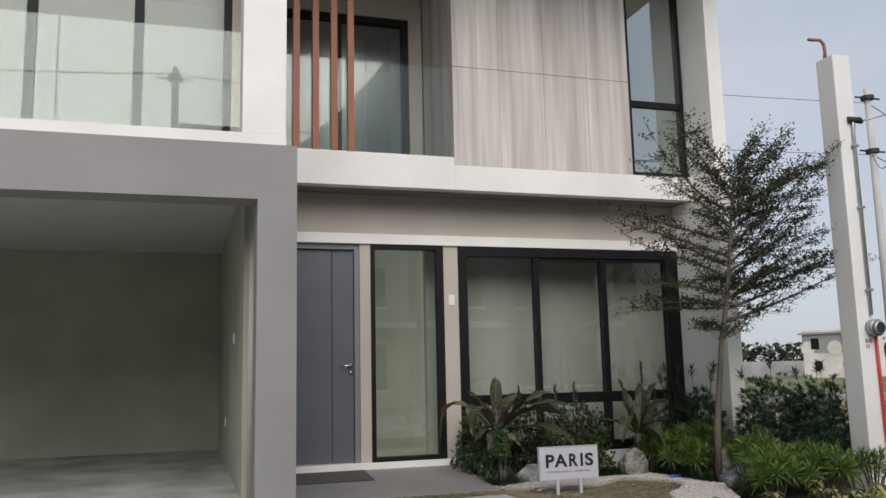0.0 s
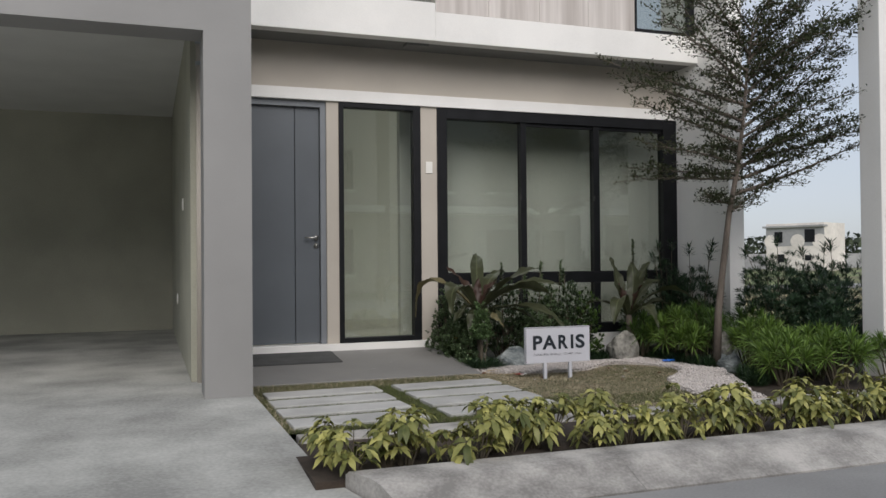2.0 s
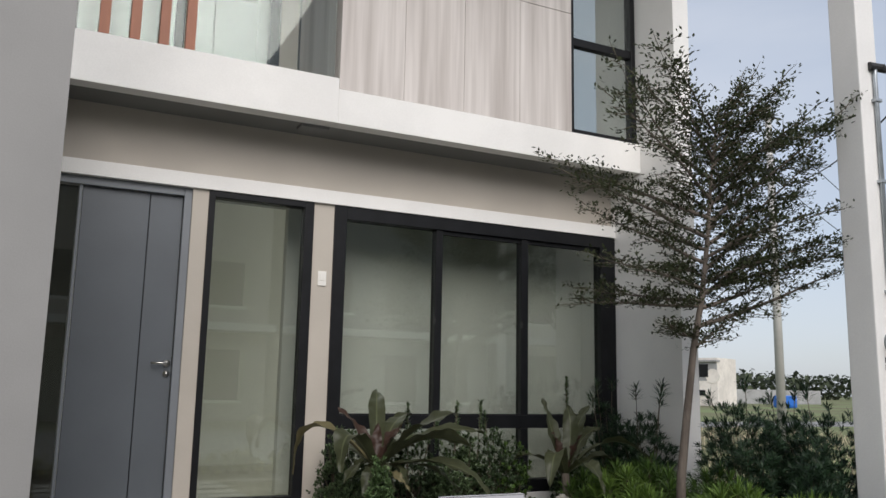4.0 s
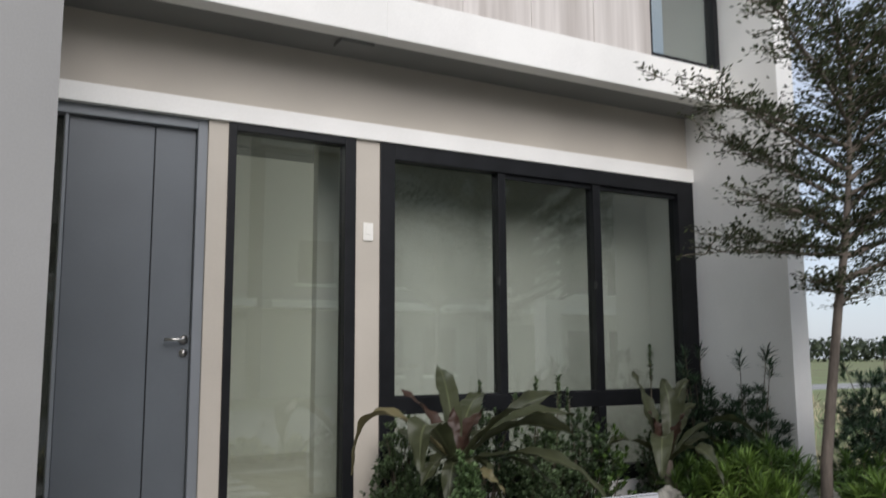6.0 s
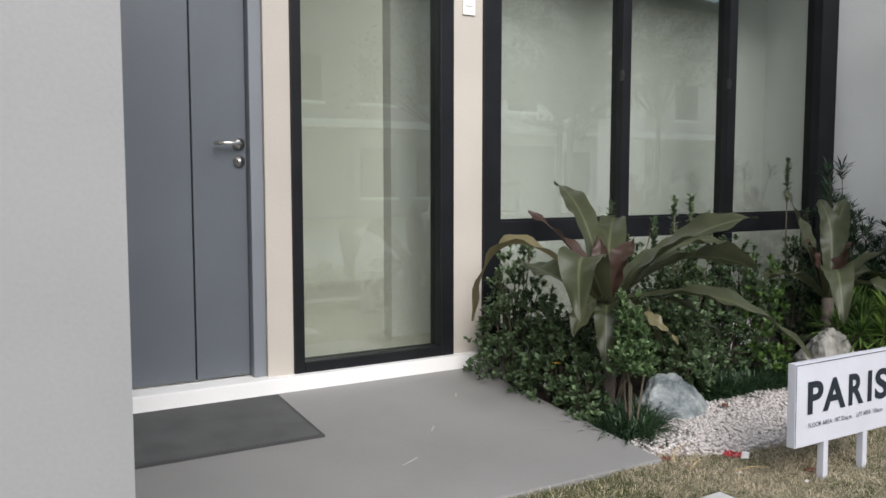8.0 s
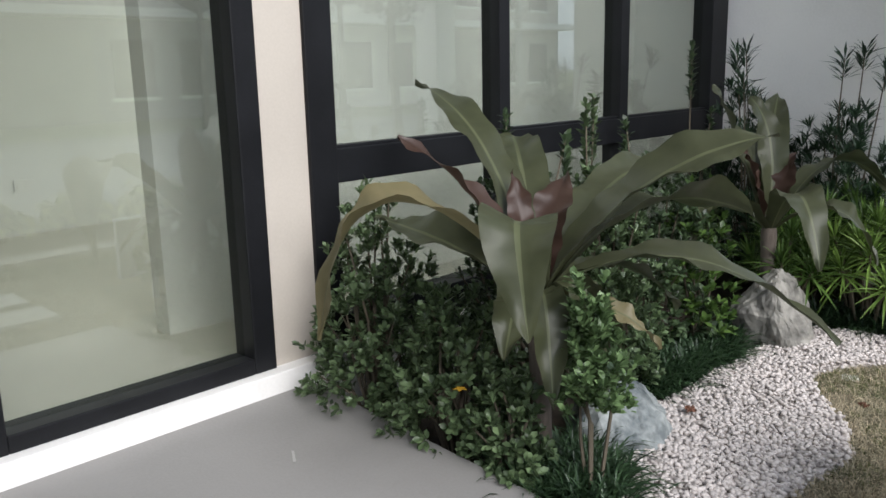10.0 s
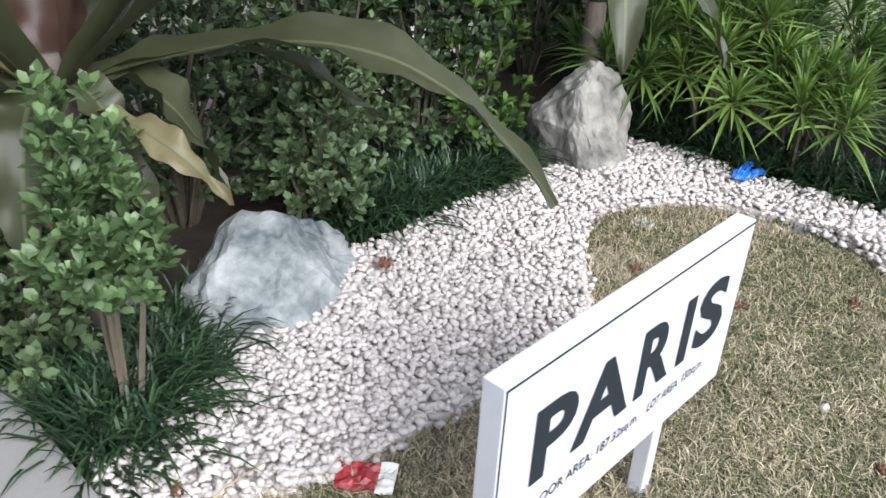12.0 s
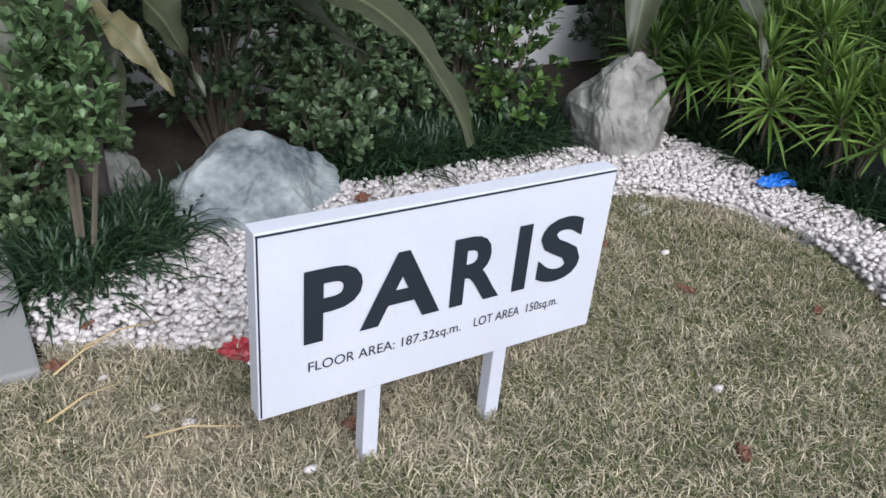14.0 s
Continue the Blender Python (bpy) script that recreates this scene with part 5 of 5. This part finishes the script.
# ---------------------------------------------------------------- far things
far_house = empty("distant_house", "unfinished two-storey white house far across the field", "house", at=(59, 60, -0.15))
far_house.scale = (0.85, 0.85, 0.85)
far_house.rotation_euler = (0, 0, radians(22))
boxes("wall", [(0, 5.2, 0, 6.5, 0, 5.2)], M_FARWALL, far_house, "pale plastered walls", 0.02)
boxes("grey_band", [(-0.03, 0.0, 0.0, 6.5, 2.7, 4.7)], M_FARGREY, far_house, "bare grey render")
boxes("roof", [(-0.3, 0.6, -0.1, 6.8, 4.75, 4.95)], M_FARGREY, far_house)
for y, z, w, h in ((4.6, 3.1, 0.9, 1.2), (1.0, 3.1, 1.1, 1.4), (4.4, 0.9, 0.8, 0.9), (1.4, 1.1, 0.7, 0.6)):
    boxes("window", [(-0.07, 0.02, y, y + w, z, z + h)], M_BLACK, far_house)
for y in (0.5, 2.9, 5.9):
    bm = bmesh.new()
    add_tube(bm, [(-0.035, y, 3.2), (-0.055, y, 3.2)], [0.8, 0.8], 14)
    part("plaster_patch", bm, M_FARWALL, far_house)
tarp = boxes("tarpaulin", [(-0.9, 0.9, -0.6, 0.6, 0, 1.1)], M_BLUE, None, "", 0.2)
tarp.location = (62.5, 55.5, -0.16)
tagged(tarp, "blue tarpaulin heap beside the distant house", "tarpaulin")
bm = bmesh.new()
add_box(bm, 50, 90, 74, 74.2, -0.15, 1.5)
structure(part("lot_wall", bm, M_FARGREY), "long grey concrete lot wall across the field", "wall")
structure(boxes("path", [(20, 60, 26, 30, -0.16, -0.145)], M_ROAD), "pale concrete lane across the vacant field", "road")

fg = Geo()
for _ in range(5200):
    x, y = rnd(40, 210), rnd(125, 140)
    top = 5.0 + 2.2 * noise.noise(Vector((x * 0.08, 0, 0))) + 1.3 * noise.noise(Vector((x * 0.35, 2, 0)))
    z = rnd(0, 1) ** 0.6 * top
    fg.blade((x, y, z - 0.3), ball_dir(), (0, 0, 1), rnd(0.9, 1.8), rnd(0.7, 1.3), 0.2, 2)
tagged(link("far_trees", fg.mesh("far_trees"), M_FARTREE), "low dark tree line on the horizon", "trees", "", "stuff")
wg = Geo()
for _ in range(2600):
    x, y = rnd(8.2, 24), rnd(9, 24)
    wg.blade((x, y, -0.16), (rnd(-0.6, 0.6), rnd(-0.6, 0.6), 1), (0, 1, 0), rnd(0.15, 0.5), 0.03, 0.3, 2)
tagged(link("field_weeds", wg.mesh("field_weeds"), M_LAWN), "scattered dry weeds on the vacant lot", "weeds", "", "stuff")


def pole(loc, height, label, arm=True):
    p = empty("utility_pole", label, "pole", "utility poles", at=loc)
    tube("shaft", [(0, 0, -0.3), (0, 0, height)], [0.13, 0.09], M_POLE, p, "", 14)
    if arm:
        for z in (height - 0.35, height - 2.0):
            bm = bmesh.new()
            add_tube(bm, [(0, 0, z), (0, 0, z + 0.12)], [0.19, 0.19], 12)
            add_tube(bm, [(-0.45, 0, z + 0.06), (0.45, 0, z + 0.06)], [0.03, 0.03], 8)
            part("bracket", bm, M_CABLE, p)
    return p


pole((20.4, 19.0, -0.15), 9.5, "pale concrete utility pole beyond the garden")
pole((44.0, 30.0, -0.15), 9.5, "pale concrete utility pole far across the field")
pole((0.55, -7.0, -0.15), 9.2, "concrete utility pole with brackets across the road")
pole((-24, -7.0, -0.15), 9.2, "concrete utility pole with brackets across the road")
pole((26, -7.0, -0.15), 9.2, "concrete utility pole with brackets across the road")


def cable(a, b, sag, rad=0.014):
    pts = []
    for i in range(17):
        t = i / 16
        p = Vector(a).lerp(Vector(b), t)
        p.z -= sag * 4 * t * (1 - t)
        pts.append(p)
    o = tube("cable", [tuple(p - pts[0]) for p in pts], [rad] * 17, M_CABLE, None, "", 5)
    o.location = pts[0]
    tagged(o, "thin black overhead cable strung between poles", "cable", "overhead cables")


cable((-12, 19.2, 9.0), (20.4, 19.0, 8.9), 0.3, 0.008)
cable((-12, 19.2, 7.4), (20.4, 19.0, 7.3), 0.3, 0.008)
cable((20.4, 19.0, 8.9), (44, 30, 8.8), 0.4)
cable((20.4, 19.0, 7.3), (44, 30, 7.2), 0.4)
cable((8.0, 6.45, 3.75), (20.4, 19.0, 7.3), 0.5, 0.010)
for z in (8.9, 7.25):
    cable((0.55, -7, z), (26, -7, z), 0.5, 0.02)
    cable((-24, -7, z), (0.55, -7, z), 0.5, 0.02)

# ---------------------------------------------------------------- across the road


def row_house(x0, x1, y, height, wall_mat, seed):
    r = random.Random(seed)
    hs = empty("row_house", "two-storey rendered house across the road with dark windows", "house", "houses across the road", at=((x0 + x1) / 2, y, -0.15))
    w = (x1 - x0) / 2
    boxes("wall", [(-w, w, -7, 0, 0, height)], wall_mat, hs)
    boxes("roof", [(-w - 0.3, w + 0.3, -7.3, 0.5, height, height + 0.35)], M_ROOF, hs)
    boxes("canopy", [(-w, w, 0, 1.1, 3.0, 3.25)], M_WHITE, hs)
    boxes("garage_opening", [(-w + 0.5, -w + 3.4, -0.02, 0.04, 0.05, 2.6)], M_CARPORT, hs)
    for cx in (-w * 0.55, w * 0.1, w * 0.62):
        for z, h in ((3.9, 1.5), (0.7, 1.7)):
            if z < 1 and cx < 0:
                continue
            wi = boxes("window", [(cx - 0.65, cx + 0.65, -0.02, 0.05, z, z + h)], M_BLACK, hs)
            boxes("sill", [(cx - 0.75, cx + 0.75, 0.0, 0.12, z - 0.1, z)], M_WHITE, hs)
    return hs


row_house(-26, -17.5, -12.5, 6.2, M_BEIGE, 1)
row_house(-17, -8.5, -12.5, 6.4, M_GREY, 2)
row_house(-8, 0.4, -12.5, 6.2, M_FARWALL, 3)
row_house(0.9, 9.3, -12.5, 8.9, M_BEIGE, 4)
row_house(9.8, 18.2, -12.5, 8.5, M_GREY, 5)
row_house(18.7, 27, -12.5, 8.8, M_FARWALL, 6)
row_house(27.5, 36, -12.5, 8.6, M_BEIGE, 7)


def street_tree(loc, height, seed):
    r = random.Random(seed)
    t = empty("street_tree", "leafy street tree on the far side of the road", "tree", "street trees", at=loc)
    bm, g = bmesh.new(), Geo()
    add_tube(bm, [(0, 0, -0.1), (0.05, 0, height * 0.3), (0.0, 0.05, height * 0.75)], [0.11, 0.08, 0.03], 8)
    for i in range(60):
        d = Vector((r.uniform(-1, 1), r.uniform(-1, 1), r.uniform(-0.6, 1)))
        c = Vector((d.x * height * 0.33, d.y * height * 0.33, height * 0.68 + d.z * height * 0.28))
        if i % 4 == 0:
            add_tube(bm, [(0, 0.02, height * 0.4), c * 0.7 + Vector((0, 0, height * 0.15)), c], [0.04, 0.02, 0.008], 5, False)
        for _ in range(60):
            q = c + Vector((r.gauss(0, 0.28), r.gauss(0, 0.28), r.gauss(0, 0.2)))
            g.quad(q, (r.uniform(-1, 1), r.uniform(-1, 1), r.uniform(-0.6, 0.6)), (0, 0, 1), r.uniform(0.12, 0.2), 0.09)
    part("trunk", bm, M_BARK, t, "", True)
    link("crown", g.mesh("crown"), M_FARTREE, t)


street_tree((13.4, -6.9, -0.1), 6.8, 1)
street_tree((17.7, -6.8, -0.1), 7.6, 2)
street_tree((22.3, -7.2, -0.1), 8.2, 4)
street_tree((-9, -6.8, -0.1), 5.5, 3)

# ---------------------------------------------------------------- wall panels, each a piece
for i in range(4):
    x0 = 3.888 + i * 0.591
    for z0, z1 in ((3.588, 4.795), (4.801, 6.59)):
        bm = bmesh.new()
        add_box(bm, x0 + 0.002, x0 + 0.589, 8.925, 8.94, z0, z1, 0.002)
        part("panel", bm, M_PANEL, panelled)
